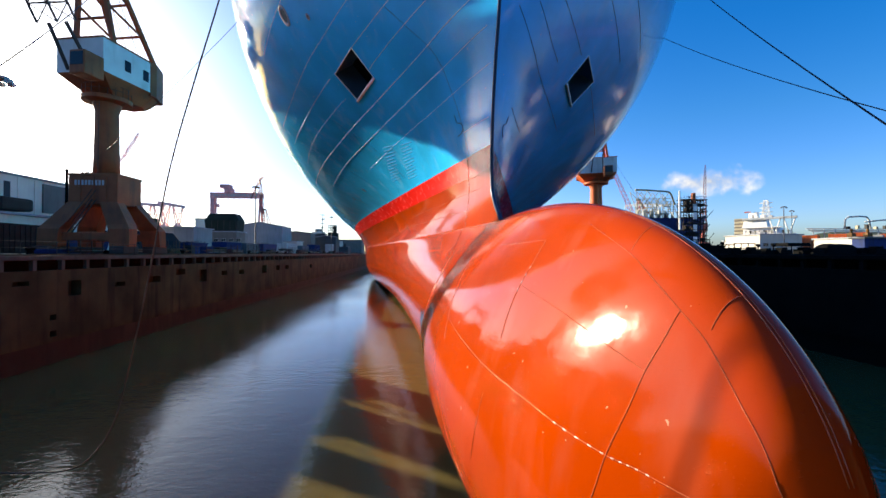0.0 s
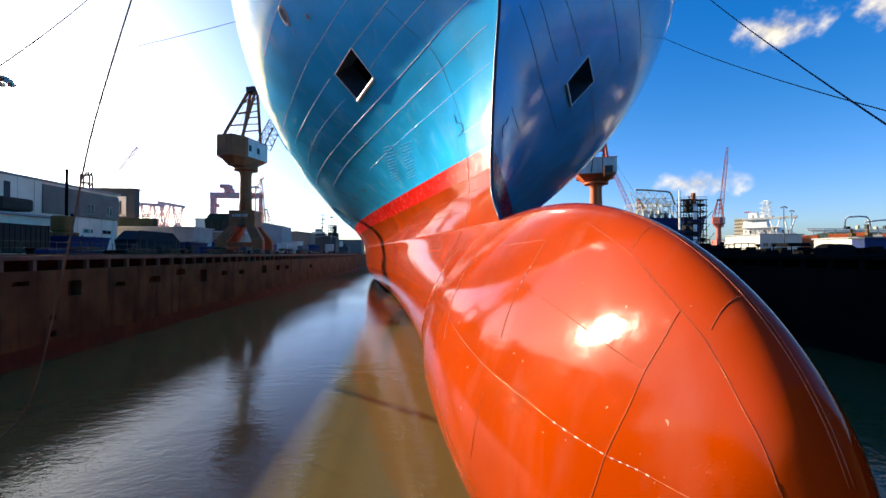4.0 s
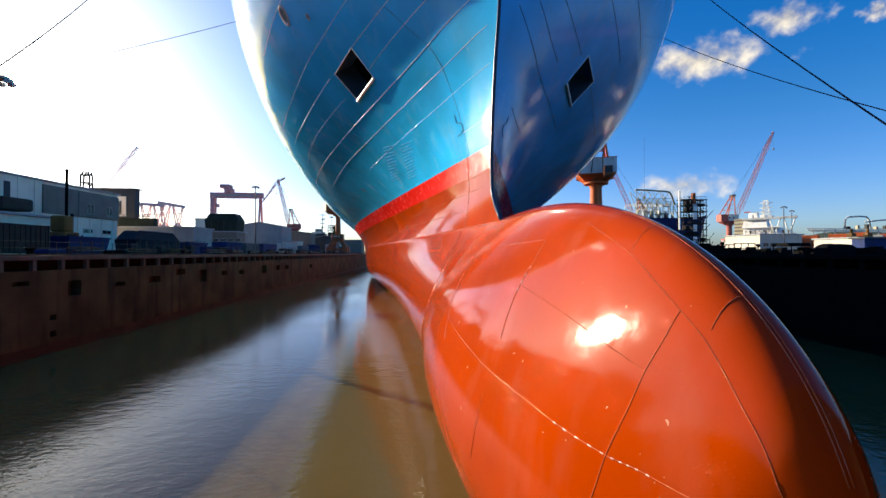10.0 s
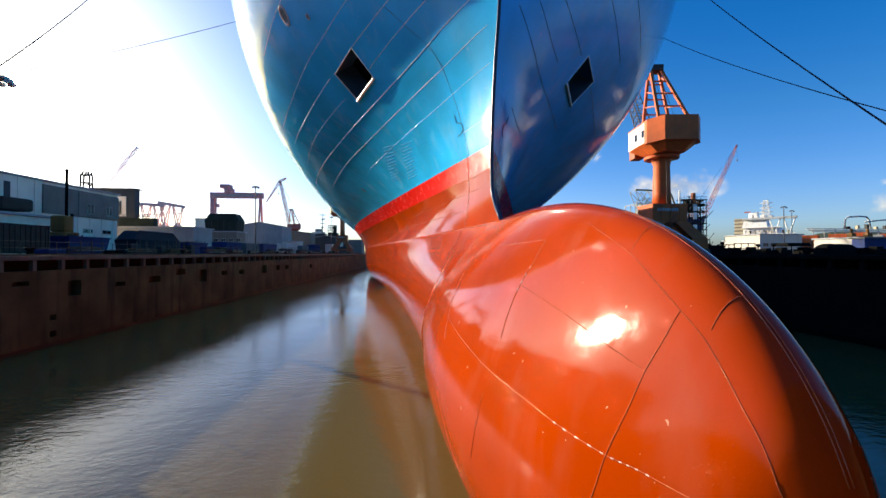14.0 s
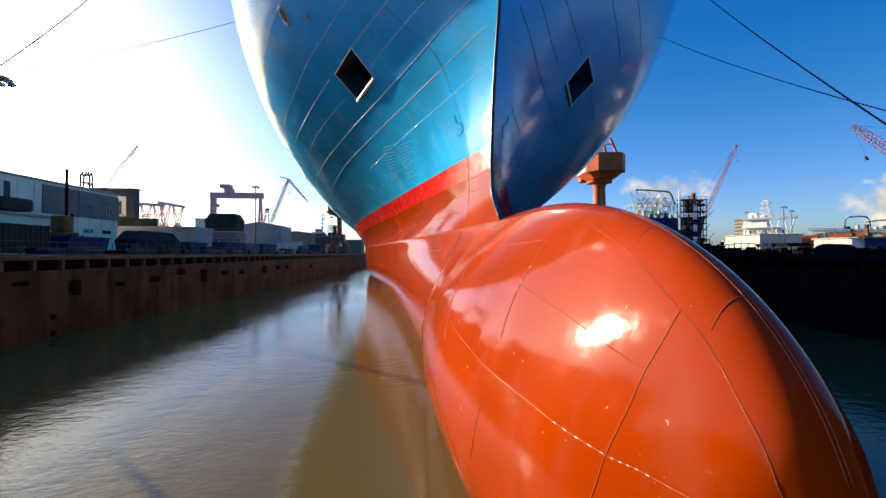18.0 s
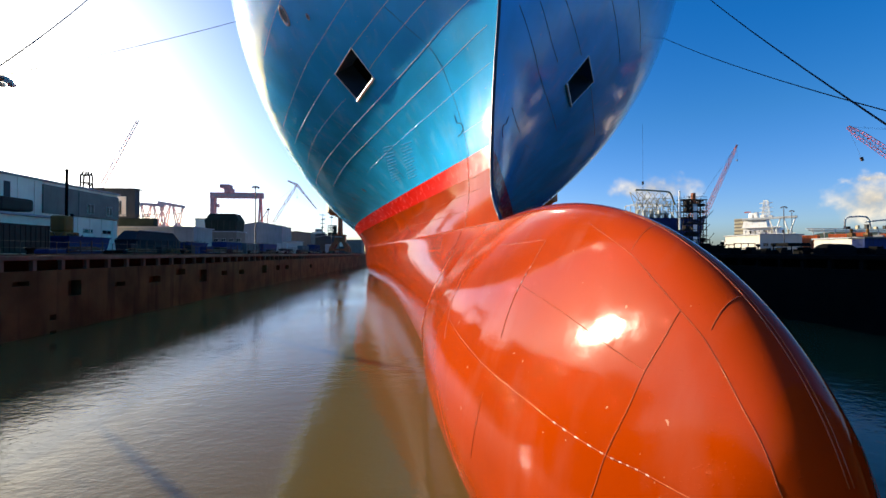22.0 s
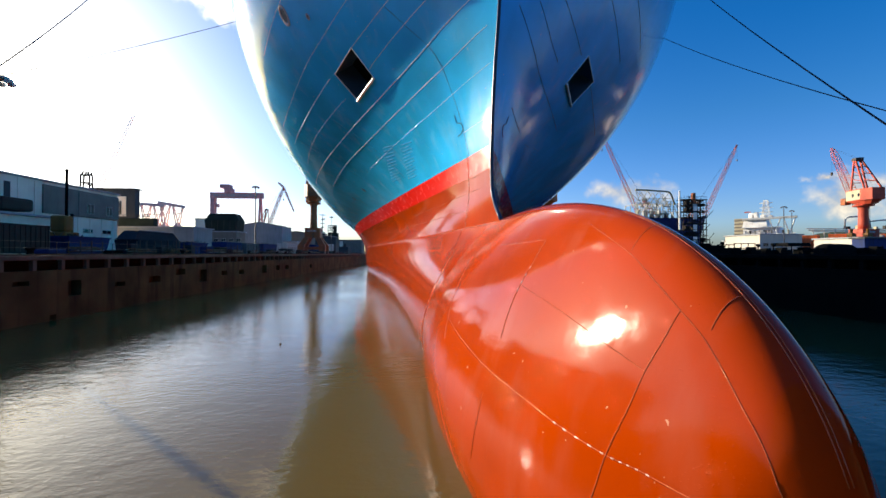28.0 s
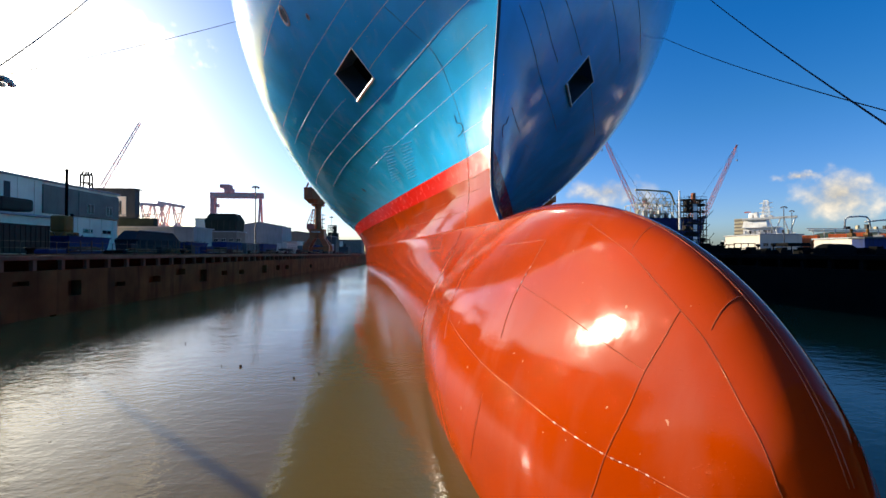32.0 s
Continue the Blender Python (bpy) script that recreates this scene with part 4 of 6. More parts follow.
mast_crane, mast_house = pillar_crane("pillar_crane", (-109.03, 300.00, 0.00), "thin harbour crane beside the gantry crane", s=1.12, body="crane_pink", tail_paint="crane_pink", house_paint="crane_pink", rise=60, jib_len=34, stout=1.7, fly=20)


def gantry_crane(at, span, high, label):
    c = thing("gantry_crane", at, label, "crane", "cranes")
    w = 2.2
    part("girder", bx((0, -w, high - 4.5), (span, w, high), 0.2), M["gantry_red"], c, "red box girder with pale lettering bars")
    for k in range(16):
        part("marking", bx((3 + k * (span - 6) / 16, -w - 0.12, high - 3.3), (3 + (k + 0.55) * (span - 6) / 16, -w - 0.05, high - 1.3)), M["white"], c)
    lb = bmesh.new()
    for z0, z1, w0, w1 in ((0, high - 4.4, 1.3, 1.7),):
        box(lb, (0.2, -w, 0), (0.2 + 2 * w1, w, z1), 0.1)
    part("fixed_leg", lb, M["gantry_red"], c)
    for y in (-1, 1):
        part("hinged_leg", bar(bmesh.new(), (span - 2, y * 6, 0), (span - 2, y * 1.2, high - 4.4), 0.9, 6), M["gantry_red"], c)
    part("trolley", bx((span * 0.28, -3.2, high + 0.02), (span * 0.42, 3.2, high + 3.4), 0.2), M["gantry_red"], c)
    part("machinery_house", bx((span * 0.2, -3.6, high + 3.4), (span * 0.38, 3.6, high + 6.4), 0.2), M["gantry_red"], c)
    rb = bmesh.new()
    for k in range(5):
        bar(rb, (span * 0.3 + k * 1.4, 0, high - 4.5), (span * 0.3 + k * 1.4, 0, high - 14), 0.12, 3)
    part("hoist_ropes", rb, M["crane_dark"], c)
    part("cab", bx((2.8, -1.5, high - 12), (6.2, 1.5, high - 9), 0.2), M["gantry_red"], c)
    return c


gantry_crane((-164.88, 340.00, 0.00), 41.0, 49.5, "red gantry crane far beyond the quay sheds")


def frame_crane(at, label, s, turn, slope):
    """A portal frame with splayed legs under a slanting top girder."""
    c = thing("frame_crane", at, label, "crane", "cranes", turn)
    part("girder", bar(bmesh.new(), (-4.6 * s, 0, 18.6 * s), (4.6 * s, 0, (18.6 - slope) * s), 0.75 * s, 4), M["crane_pale"], c)
    for x0, x1 in ((-3.9, -2.3), (-0.5, -2.1), (0.5, 2.1), (3.9, 2.3)):
        for y in (-0.9, 0.9):
            part("leg", bar(bmesh.new(), (x1 * s, y * s, 10.4 * s), (x0 * s, y * 0.4 * s, (18.3 - slope * (x0 + 4.6) / 9.2) * s), 0.24 * s, 5), M["crane_pale"], c)
    for x in (-2.2, 2.2):
        part("column", bx(((x - 0.7) * s, -1.4 * s, 0), ((x + 0.7) * s, 1.4 * s, 10.6 * s), 0.1 * s), M["crane_pale"], c)
        for k in range(3):
            part("cross_brace", bar(bmesh.new(), ((x - 0.9 + k * 0.2) * s, -0.8 * s, (11.5 + 2 * k) * s), ((x + 1.1 - k * 0.1) * s, -0.8 * s, (12.6 + 2 * k) * s), 0.12 * s, 4), M["crane_pale"], c)
    for z in (14.8,):
        part("tie_beam", bar(bmesh.new(), (-3.0 * s, 0, z * s), (3.2 * s, 0, z * s), 0.2 * s, 4), M["crane_pale"], c)
    return c


frame_crane((-92.76, 150.00, 0.00), "red splay-legged lifting frame in the yard, paled as by glare", 0.95, 0, 0.6)
frame_crane((-86.25, 150.00, 0.00), "red lifting frame with a slanting girder, paled as by glare", 0.98, 0, 1.6)
jib = thing("derrick", (-105.95, 140.00, 0.00), "thin distant derrick jib leaning over the sheds", "crane", "cranes")
jm = bmesh.new()
lattice(jm, (0, 0, 0), (34.5, 0, 0), 1.2, 0.6, 22, 0.11)
derrick_boom = part("boom", jm, M["crane_pale"], jib)
part("post", bar(bmesh.new(), (0, 0, 0), (0, 0, 15.5), 0.4, 6), M["crane_pink"], jib)



# ---- the yard behind the near quay ----
def window_pane(parent, x, y, z, w, h, along):
    """A window with frame, mullion and pane on a wall that runs along x or y."""
    d = 0.05
    lo, hi = ((x - w / 2, y - d, z), (x + w / 2, y + d, z + h)) if along == "x" else ((x - d, y - w / 2, z), (x + d, y + w / 2, z + h))
    p = part("window", bx(lo, hi), M["glass"], parent)
    f = bmesh.new()
    t, e = 0.06, 0.07
    if along == "x":
        for a, b in (((x - w / 2, z), (x + w / 2, z + t)), ((x - w / 2, z + h - t), (x + w / 2, z + h)), ((x - w / 2, z), (x - w / 2 + t, z + h)), ((x + w / 2 - t, z), (x + w / 2, z + h)), ((x - t / 2, z), (x + t / 2, z + h))):
            box(f, (a[0], y - e, a[1]), (b[0], y + e, b[1]))
    else:
        for a, b in (((y - w / 2, z), (y + w / 2, z + t)), ((y - w / 2, z + h - t), (y + w / 2, z + h)), ((y - w / 2, z), (y - w / 2 + t, z + h)), ((y + w / 2 - t, z), (y + w / 2, z + h)), ((y - t / 2, z), (y + t / 2, z + h))):
            box(f, (x - e, a[0], a[1]), (x + e, b[0], b[1]))
    part("window_frame", f, M["white"], p)
    return p


def shed(name, x0, x1, y0, y1, h, label, wall="white", roof="roof", ridge=0.0, ribs=0):
    """A yard building with walls, an overhanging roof and, if asked, standing ribs on the wall that faces the dock."""
    s = thing(name, (x0, y0, 0), label, "building", "yard buildings")
    w, d = x1 - x0, y1 - y0
    part("wall", bx((0, 0, 0), (w, d, h)), M[wall], s)
    r = bmesh.new()
    o = 0.35
    if ridge:
        a = [(-o, h + 0.02), (w / 2, h + ridge), (w + o, h + 0.02), (w + o, h + 0.2), (w / 2, h + ridge + 0.2), (-o, h + 0.2)]
        f0 = [r.verts.new((x, -o, z)) for x, z in a]
        f1 = [r.verts.new((x, d + o, z)) for x, z in a]
        for k in range(6):
            r.faces.new((f0[k], f0[(k + 1) % 6], f1[(k + 1) % 6], f1[k]))
        r.faces.new(f0[::-1])
        r.faces.new(f1)
        bmesh.ops.recalc_face_normals(r, faces=r.faces)
        for yv in (0.02, d - 0.12):
            gab = bmesh.new()
            g0 = [gab.verts.new(c) for c in ((0, yv, h), (w, yv, h), (w / 2, yv, h + ridge))]
            g1 = [gab.verts.new(c) for c in ((0, yv + 0.1, h), (w, yv + 0.1, h), (w / 2, yv + 0.1, h + ridge))]
            gab.faces.new(g0)
            gab.faces.new(g1[::-1])
            for k in range(3):
                gab.faces.new((g0[(k + 1) % 3], g0[k], g1[k], g1[(k + 1) % 3]))
            part("gable", gab, M[wall], s)
    else:
        box(r, (-o, -o, h + 0.004), (w + o, d + o, h + 0.3), 0.04)
    part("roof", r, M[roof], s)
    for k in range(ribs):
        yv = (k + 0.5) * d / ribs
        part("rib", bx((w, yv - 0.06, 0.1), (w + 0.08, yv + 0.06, h - 0.1)), M[wall], s)
    return s


# long white hall with its grey bay
HX, HY = -84.0, 40.0
hall = shed("workshop_hall", HX, -57, HY, 81.81, 11.24, "long grimy white workshop hall with a grey clad bay", wall="dirty_white", ribs=16)
bay_y0, bay_y1, bay_z0, bay_z1 = 66.04 - HY, 81.66 - HY, 6.39, 10.81
part("bay", bx((20, bay_y0, bay_z0), (27.25, bay_y1, bay_z1), 0.05), M["grey"], hall, "slate-grey clad bay with tall windows")
part("bay_edge", bx((20, 72.46 - HY, bay_z0 + 0.1), (27.4, bay_y1 - 0.05, bay_z1 - 0.2), 0.05), M["grey"], hall)
for y in (74.82 - HY, 79.10 - HY):
    window_pane(hall, 27.42, y, 7.03, 1.5, 1.7, "y")
    window_pane(hall, 27.02, y, 3.69, 2.1, 0.75, "y")
part("door_leaf", bx((26.9, 60.25 - HY, 6.20), (27.08, 61.11 - HY, 10.29)), M["slate"], hall, "tall dark door leaf")
part("lean_to", bx((26, 57.5 - HY, 6.07), (29.5, 62.0 - HY, 7.85), 0.4), M["debris"], hall, "dark brown sheeted roof-top lean-to")
annex = shed("annex", -56.9, -50, 34, 60.07, 4.98, "low white annex with small windows along the hall", wall="dirty_white")
for x in (38.5, 43.0, 47.5, 53.0):
    window_pane(annex, 6.92, x - 34 + 6, 2.3, 1.9, 0.8, "y")
block = shed("stair_block", -70.27, -61.16, 93, 94.6, 14.11, "dark framed block with a white panel and tall window", wall="slate", roof="slate")
bw = -61.16 - -70.27
part("panel", bx((bw - 6.6, -0.12, 8.28), (bw - 1.8, 0.02, 12.6), 0.03), M["dirty_white"], block)
window_pane(block, bw - 3.1, -0.14, 8.65, 0.9, 3.0, "x")
long_store = shed("long_store", -62.7, -47.2, 90, 98, 5.6, "long pale low store behind the quay", wall="shop", roof="roof")
store_top = thing("roof_store", (-62.6, 90.2, 5.6 + 0.3), "dark green plant box with railing on the low store", "plant box")
part("casing", bx((0, 0, 0), (7.1, 1.4, 1.75), 0.05), M["tarp"], store_top)
rl = bmesh.new()
for k in range(8):
    bar(rl, (k * 1.0, 0, 1.75), (k * 1.0, 0, 2.45), 0.05, 4)
for z in (2.1, 2.45):
    bar(rl, (0, 0, z), (7.0, 0, z), 0.06, 4)
part("railing", rl, M["crane_dark"], store_top)
shed("yard_office", -60.45, -49.46, 116, 122, 6.08, "flat-roofed yard office with verandas", wall="grey", roof="roof")
of = bpy.data.objects["yard_office"]
part("veranda", bx((0.5, -2.2, 2.6), (13.0, -0.02, 2.8)), M["roof"], of)
for k in range(6):
    part("veranda_post", bar(bmesh.new(), (0.8 + k * 2.3, -2.0, 0), (0.8 + k * 2.3, -2.0, 2.6), 0.07, 5), M["steel"], of)
    window_pane(of, 1.6 + k * 2.0, -0.04, 3.4, 1.2, 0.9, "x")
shed("pale_store", -72.96, -68.07, 140, 143, 11.61, "pale grey store behind the yard office", wall="dirty_white")
shed("plate_shop", -68.3, -51.2, 160, 172, 10.6, "large pale grey plate shop", wall="shop", roof="roof", ridge=1.6)
shed("pipe_shop", -59.41, -46.60, 185, 193, 9.23, "grey pipe shop with a low roof", wall="grey", ridge=0.8)
shed("pump_house", -47.78, -42.79, 150, 158, 4.44, "small white pump house at the quay", wall="white")
shed("grit_store", -47.70, -38.55, 200, 208, 8.09, "brownish grit store near the dock", wall="slate", ridge=0.6)
shed("far_store", -57.02, -39.13, 300, 316, 10.03, "grey store at the dock's far end", wall="grey")
rig = thing("work_barge", (-46.91, 240.00, 0.00), "cluttered work barge with masts at the dock's end", "barge")
part("hull", bx((-13.5, -1.5, 0), (8, 8, 4.2), 0.3), M["slate"], rig)
part("deckhouse", bx((-12.6, 0, 4.2), (-5.5, 7, 11.8), 0.2), M["slate"], rig)
part("wheelhouse", bx((-11.3, 0.5, 11.8), (-7.8, 5, 14.6), 0.15), M["dirty_white"], rig, "pale wheelhouse over the deck")
part("bulwark", bx((-12.9, -0.2, 11.8), (-5.2, 0.1, 12.7)), M["dirty_white"], rig)
for x in (-10.9, -10.0, -9.1, -8.2):
    part("window", bx((x - 0.3, 0.44, 13.1), (x + 0.3, 0.56, 14.0)), M["glass"], rig)
part("mast", bar(bmesh.new(), (-7.0, 0, 4), (-7.0, 0, 23.0), 0.36, 6, 0.16), M["crane_dark"], rig, "tall signal mast with yards")
for z, w in ((22.4, 1.7), (19.6, 1.0), (17.4, 1.5), (15.2, 0.9)):
    part("yard_arm", bx((-7.0 - w, -0.15, z), (-7.0 + w, 0.15, z + 0.35)), M["crane_dark"], rig)
part("radar", bx((-6.6, -0.8, 19.9), (-5.2, 0.2, 20.5), 0.1), M["dirty_white"], rig)
part("engine_casing", bx((-3.9, 0, 4.2), (1.3, 6, 12.4), 0.2), M["tarp"], rig)
for k in range(5):
    part("stanchion", bar(bmesh.new(), (-3.7 + k * 1.2, -0.1, 12.4), (-3.7 + k * 1.2, -0.1, 16.4), 0.2, 4), M["tarp"], rig)
for z in (13.6, 15.0, 16.3):
    part("platform", bx((-3.9, -0.3, z), (1.3, 1.6, z + 0.3)), M["tarp"], rig)
part("vent_drum", lathe([(0.9, 12.4), (0.9, 15.2), (1.2, 15.6), (0.4, 16.2)], 12), M["tarp"], rig)
rr = random.Random(2)
for k in range(9):
    x = -13 + k * 2.3
    part("deck_gear", bx((x, -1.2, 4.2), (x + rr.uniform(0.8, 1.9), -0.4, 4.2 + rr.uniform(0.8, 3.4)), 0.1), M[rr.choice(["crane", "slate", "dirty_white", "crane_dark"])], rig)
tw = thing("frame_tower", (-85.74, 112.00, 0.00), "thin steel frame tower behind the hall", "tower")
tb = bmesh.new()
for y in (-0.5, 0.5):
    for x0, x1 in ((-2.2, -1.0), (1.3, 1.1)):
        bar(tb, (x0, y, 0), (x1, y, 20.8), 0.2, 4)
    for z in (12, 15, 18.6, 20.6):
        bar(tb, (-1.3, y, z), (1.2, y, z), 0.22, 4)
    bar(tb, (-1.5, y, 15), (1.1, y, 18.6), 0.12, 4)
    bar(tb, (-0.9, y, 20.6), (-0.4, y, 21.6), 0.2, 4)
    bar(tb, (0.7, y, 20.6), (0.9, y, 21.5), 0.2, 4)
part("frame", tb, M["crane_dark"], tw)
ch = thing("chimney", (-48.54, 60.00, 0.00), "slim dark chimney pipe beside the annex", "chimney")
part("pipe", lathe([(0.2, 0), (0.17, 11.67), (0.24, 11.67), (0.24, 11.90)], 12), M["black"], ch, smooth=True)


def container(at, size, paint, label, turn=0.0, name="container"):
    c = thing(name, at, label, "container", "quay containers", turn)
    lx, ly, lz = size
    part("body", bx((-lx / 2, -ly / 2, 0.14), (lx / 2, ly / 2, lz), 0.03), M[paint], c)
    n = max(int(lx / 0.5), 3)
    me = None
    for k in range(n):
        x = -lx / 2 + (k + 0.5) * lx / n
        for y in (-ly / 2 - 0.02, ly / 2 + 0.02):
            if me is None:
                r = part("rib", bx((-0.09, -0.04, 0.3), (0.09, 0.04, lz - 0.15)), M[paint], c)
                me = r.data
            else:
                r = new("rib", me)
                r.parent = c
            r.location = (x, y, 0)
    for x in (-lx / 2, lx / 2):
        for y in (-ly / 2, ly / 2):
            part("corner_post", bx((x - 0.09, y - 0.09, 0.0), (x + 0.09, y + 0.09, lz + 0.02)), M[paint], c)
    return c


def skip_bin(at, size, paint, label, turn=90.0):
    """An open scrap skip with sloping ends and rim."""
    c = thing("skip", at, label, "skip", "quay containers", turn)
    lx, ly, lz = size
    b = bmesh.new()
    plan = [(-lx / 2, -ly / 2), (lx / 2, -ly / 2), (lx / 2, ly / 2), (-lx / 2, ly / 2)]
    prism(plan, 0.1, lz, b, inset=0.14)
    part("body", b, M[paint], c)
    rim = bmesh.new()
    for y in (-ly / 2, ly / 2):
        box(rim, (-lx / 2 - 0.06, y - 0.06, lz - 0.16), (lx / 2 + 0.06, y + 0.06, lz + 0.03))
    for x in (-lx / 2, lx / 2):
        box(rim, (x - 0.06, -ly / 2, lz - 0.16), (x + 0.06, ly / 2, lz + 0.03))
    part("rim", rim, M[paint], c)
    for x in (-lx / 4, lx / 4):
        part("runner", bx((x - 0.1, -ly / 2.6, 0), (x + 0.1, ly / 2.6, 0.12)), M["black"], c)
    rnd = random.Random(int(lx * 10 + at[1]))
    for k in range(14):
        p = Vector((rnd.uniform(-lx / 2.4, lx / 2.4), rnd.uniform(-ly / 2.6, ly / 2.6), lz))
        part("scrap", bar(bmesh.new(), p - Vector((0, 0, 0.25)), p + Vector((rnd.uniform(-0.9, 0.9), rnd.uniform(-0.4, 0.4), rnd.uniform(0.05, 0.45))), 0.05, 4), M["debris"], c)
    return c


def tarp_heap(at, size, paint, label, seed, turn=90.0):
    """Goods under a sagging tarpaulin."""
    c = thing("covered_stack", at, label, "stack", "", turn)
    lx, ly, lz = size
    bm = bmesh.new()
    rnd = random.Random(seed)
    nx_, ny_ = 26, 14
    vv = []
    for i in range(nx_ + 1):
        row = []
        for j in range(ny_ + 1):
            u, v = i / nx_ * 2 - 1, j / ny_ * 2 - 1
            e = max(abs(u) ** 9, abs(v) ** 6)
            z = lz * (1 - e) * (0.9 + 0.10 * noise.noise((u * 2.2 + seed, v * 1.6, 0))) * (1 - 0.10 * v * v) * (1 - 0.10 * max(abs(u) - 0.6, 0) * 2)
            row.append(bm.verts.new((u * lx / 2 * (1 - 0.06 * (1 - e)), v * ly / 2, max(z, 0.0))))
        vv.append(row)
    for i in range(nx_):
        for j in range(ny_):
            bm.faces.new((vv[i][j], vv[i + 1][j], vv[i + 1][j + 1], vv[i][j + 1]))
    part("tarpaulin", bm, M[paint], c, smooth=True)
    part("pallet", bx((-lx / 2.1, -ly / 2.1, 0), (lx / 2.1, ly / 2.1, 0.12)), M["debris"], c)
    return c



def covered_load(at, size, paint, label, turn=90.0):
    """A long load under a tight cover with a flat hipped top, lashed with battens."""
    c = thing("covered_load", at, label, "covered load", "", turn)
    lx, ly, lz = size
    plan = [(-lx / 2, -ly / 2), (lx / 2, -ly / 2), (lx / 2, ly / 2), (-lx / 2, ly / 2)]
    part("body", prism(plan, 0.12, lz * 0.62, inset=0.06), M[paint], c)
    part("cover", prism([(x * 0.8, y * 0.62) for x, y in plan], lz * 0.62, lz, inset=-0.32), M[paint], c, "taut cover with a flat hipped top")
    part("pallet", bx((-lx / 2.1, -ly / 2.1, 0), (lx / 2.1, ly / 2.1, 0.12)), M["debris"], c)
    n = max(int(lx / 1.3), 3)
    for k in range(n):
        x = -lx / 2.15 + k * lx / 1.075 / (n - 1)
        part("batten", bx((x - 0.04, -ly / 2 - 0.05, 0.3), (x + 0.04, -ly / 2 + 0.02, lz * 0.6)), M["crane_dark"], c)
    for y in (-0.32, 0.32):
        part("edge_rail", bar(bmesh.new(), (-lx * 0.4, y * ly, lz + 0.05), (lx * 0.4, y * ly, lz + 0.05), 0.05, 5), M["steel"], c)
    return c


container((-38.4, 41.1, 0), (5.2, 2.7, 2.94), "dark_box", "dark grey steel box on the quay edge", 90)
container((-38.8, 34.8, 0), (6.1, 2.7, 2.71), "dark_box", "dark grey weathered steel box on the quay edge", 90)
skip_bin((-37.9, 48.5, 0), (5.8, 2.6, 2.0), "blue_box", "deep blue scrap skip heaped with offcuts")
skip_bin((-38.0, 71.5, 0), (6.3, 2.6, 1.98), "blue_box", "deep blue scrap skip on the quay")
covered_load((-37.6, 60.4, 0), (9.6, 3.0, 3.2), "tarp_blue", "slate-blue tarpaulin over stacked plates")
container((-38.9, 87.0, 0), (6.8, 2.7, 2.49), "blue_box", "blue steel box on the quay", 90)
container((-38.9, 96.6, 0), (6.8, 2.7, 2.49), "cyan_box", "pale blue steel box on the quay", 90)
skip_bin((-38.4, 106.8, 0), (10.2, 2.7, 2.49), "blue_box", "long dark blue skip at the quay edge")
container((-40.9, 133.3, 0), (11.3, 2.8, 3.28), "white_box", "white steel box on the quay", 90)
container((-40.9, 149.2, 0), (9.0, 2.8, 2.94), "cyan_box", "pale blue steel box near the pump house", 90)
container((-40.7, 114.7, 0), (5.6, 2.7, 2.71), "blue_box", "faded blue steel box on the quay", 90)
container((-40.7, 166.1, 0), (9.0, 2.8, 3.62), "blue_box", "blue steel box at the far quay", 90)
container((-40.7, 198.9, 0), (10.2, 2.8, 4.52), "white_box", "white steel box at the far quay", 90)
covered_load((-53.85, 119.0, 6.08 + 0.3), (8.8, 5.0, 4.9), "tarp", "dark green tarpaulin over stacked gear on a flat roof", 0)

mc = thing("winch_unit", (-40.4, 49.6, 0), "ochre-yellow winch unit with exhaust stack", "machine")
part("base", bx((-1.3, -1.5, 0), (1.3, 1.5, 0.5), 0.05), M["ochre"], mc)
part("housing", bx((-1.1, -1.2, 0.5), (1.1, 0.8, 2.6), 0.12), M["ochre"], mc)
part("hood", bx((-0.8, -0.9, 2.6), (0.8, 0.4, 4.5), 0.25), M["ochre"], mc)
part("stack", bar(bmesh.new(), (0.4, 0.6, 2.5), (0.4, 0.6, 4.8), 0.14, 8), M["black"], mc)
part("drum", bar(bmesh.new(), (-1.0, 1.2, 1.0), (1.0, 1.2, 1.0), 0.5, 14), M["crane_dark"], mc)


def light_mast(at, high, label, arms=6, r=0.14, paint="crane_dark", lamp="crane_dark", head=1.0):
    c = thing("light_mast", at, label, "lamp mast", "light masts")
    part("pole", lathe([(r * 1.6, 0), (r * 1.5, 0.4), (r, 0.5), (r * 0.6, high)], 10), M[paint], c, smooth=True)
    part("ring", lathe([(0.2 * head, high - 0.3), (head, high - 0.25), (head, high - 0.12), (0.2 * head, high - 0.05)], 14), M[lamp], c)
    for k in range(arms):
        a = 2 * math.pi * k / arms
        x, y = math.cos(a) * 1.15 * head, math.sin(a) * 1.15 * head
        part("floodlight", bx((x - 0.28 * head, y - 0.28 * head, high - 0.28 - 0.47 * head), (x + 0.28 * head, y + 0.28 * head, high - 0.28), 0.06 * head), M[lamp], c)
    return c


light_mast((-26.90, 28.00, 0.00), 11.7, "tall steel floodlight mast behind the quay", lamp="lamp", head=0.55)
light_mast((-38.19, 100.00, 0.00), 16.4, "floodlight mast on the quay", r=0.19, head=0.6)
light_mast((-38.0, 187.0, 0), 17.0, "distant floodlight mast on the quay", r=0.12, head=0.6)

qr = thing("quay_railing", (-24.72, 0, 0.02), "thin dark steel railing along the quay edge", "railing")
me = None
for k in range(60):
    if me is None:
        p = part("post", bar(bmesh.new(), (0, 0, 0), (0, 0, 0.95), 0.02, 6), M["crane_dark"], qr)
        me = p.data
    else:
        p = new("post", me)
        p.parent = qr
    p.location = (0, 22 + k * 2.6, 0)
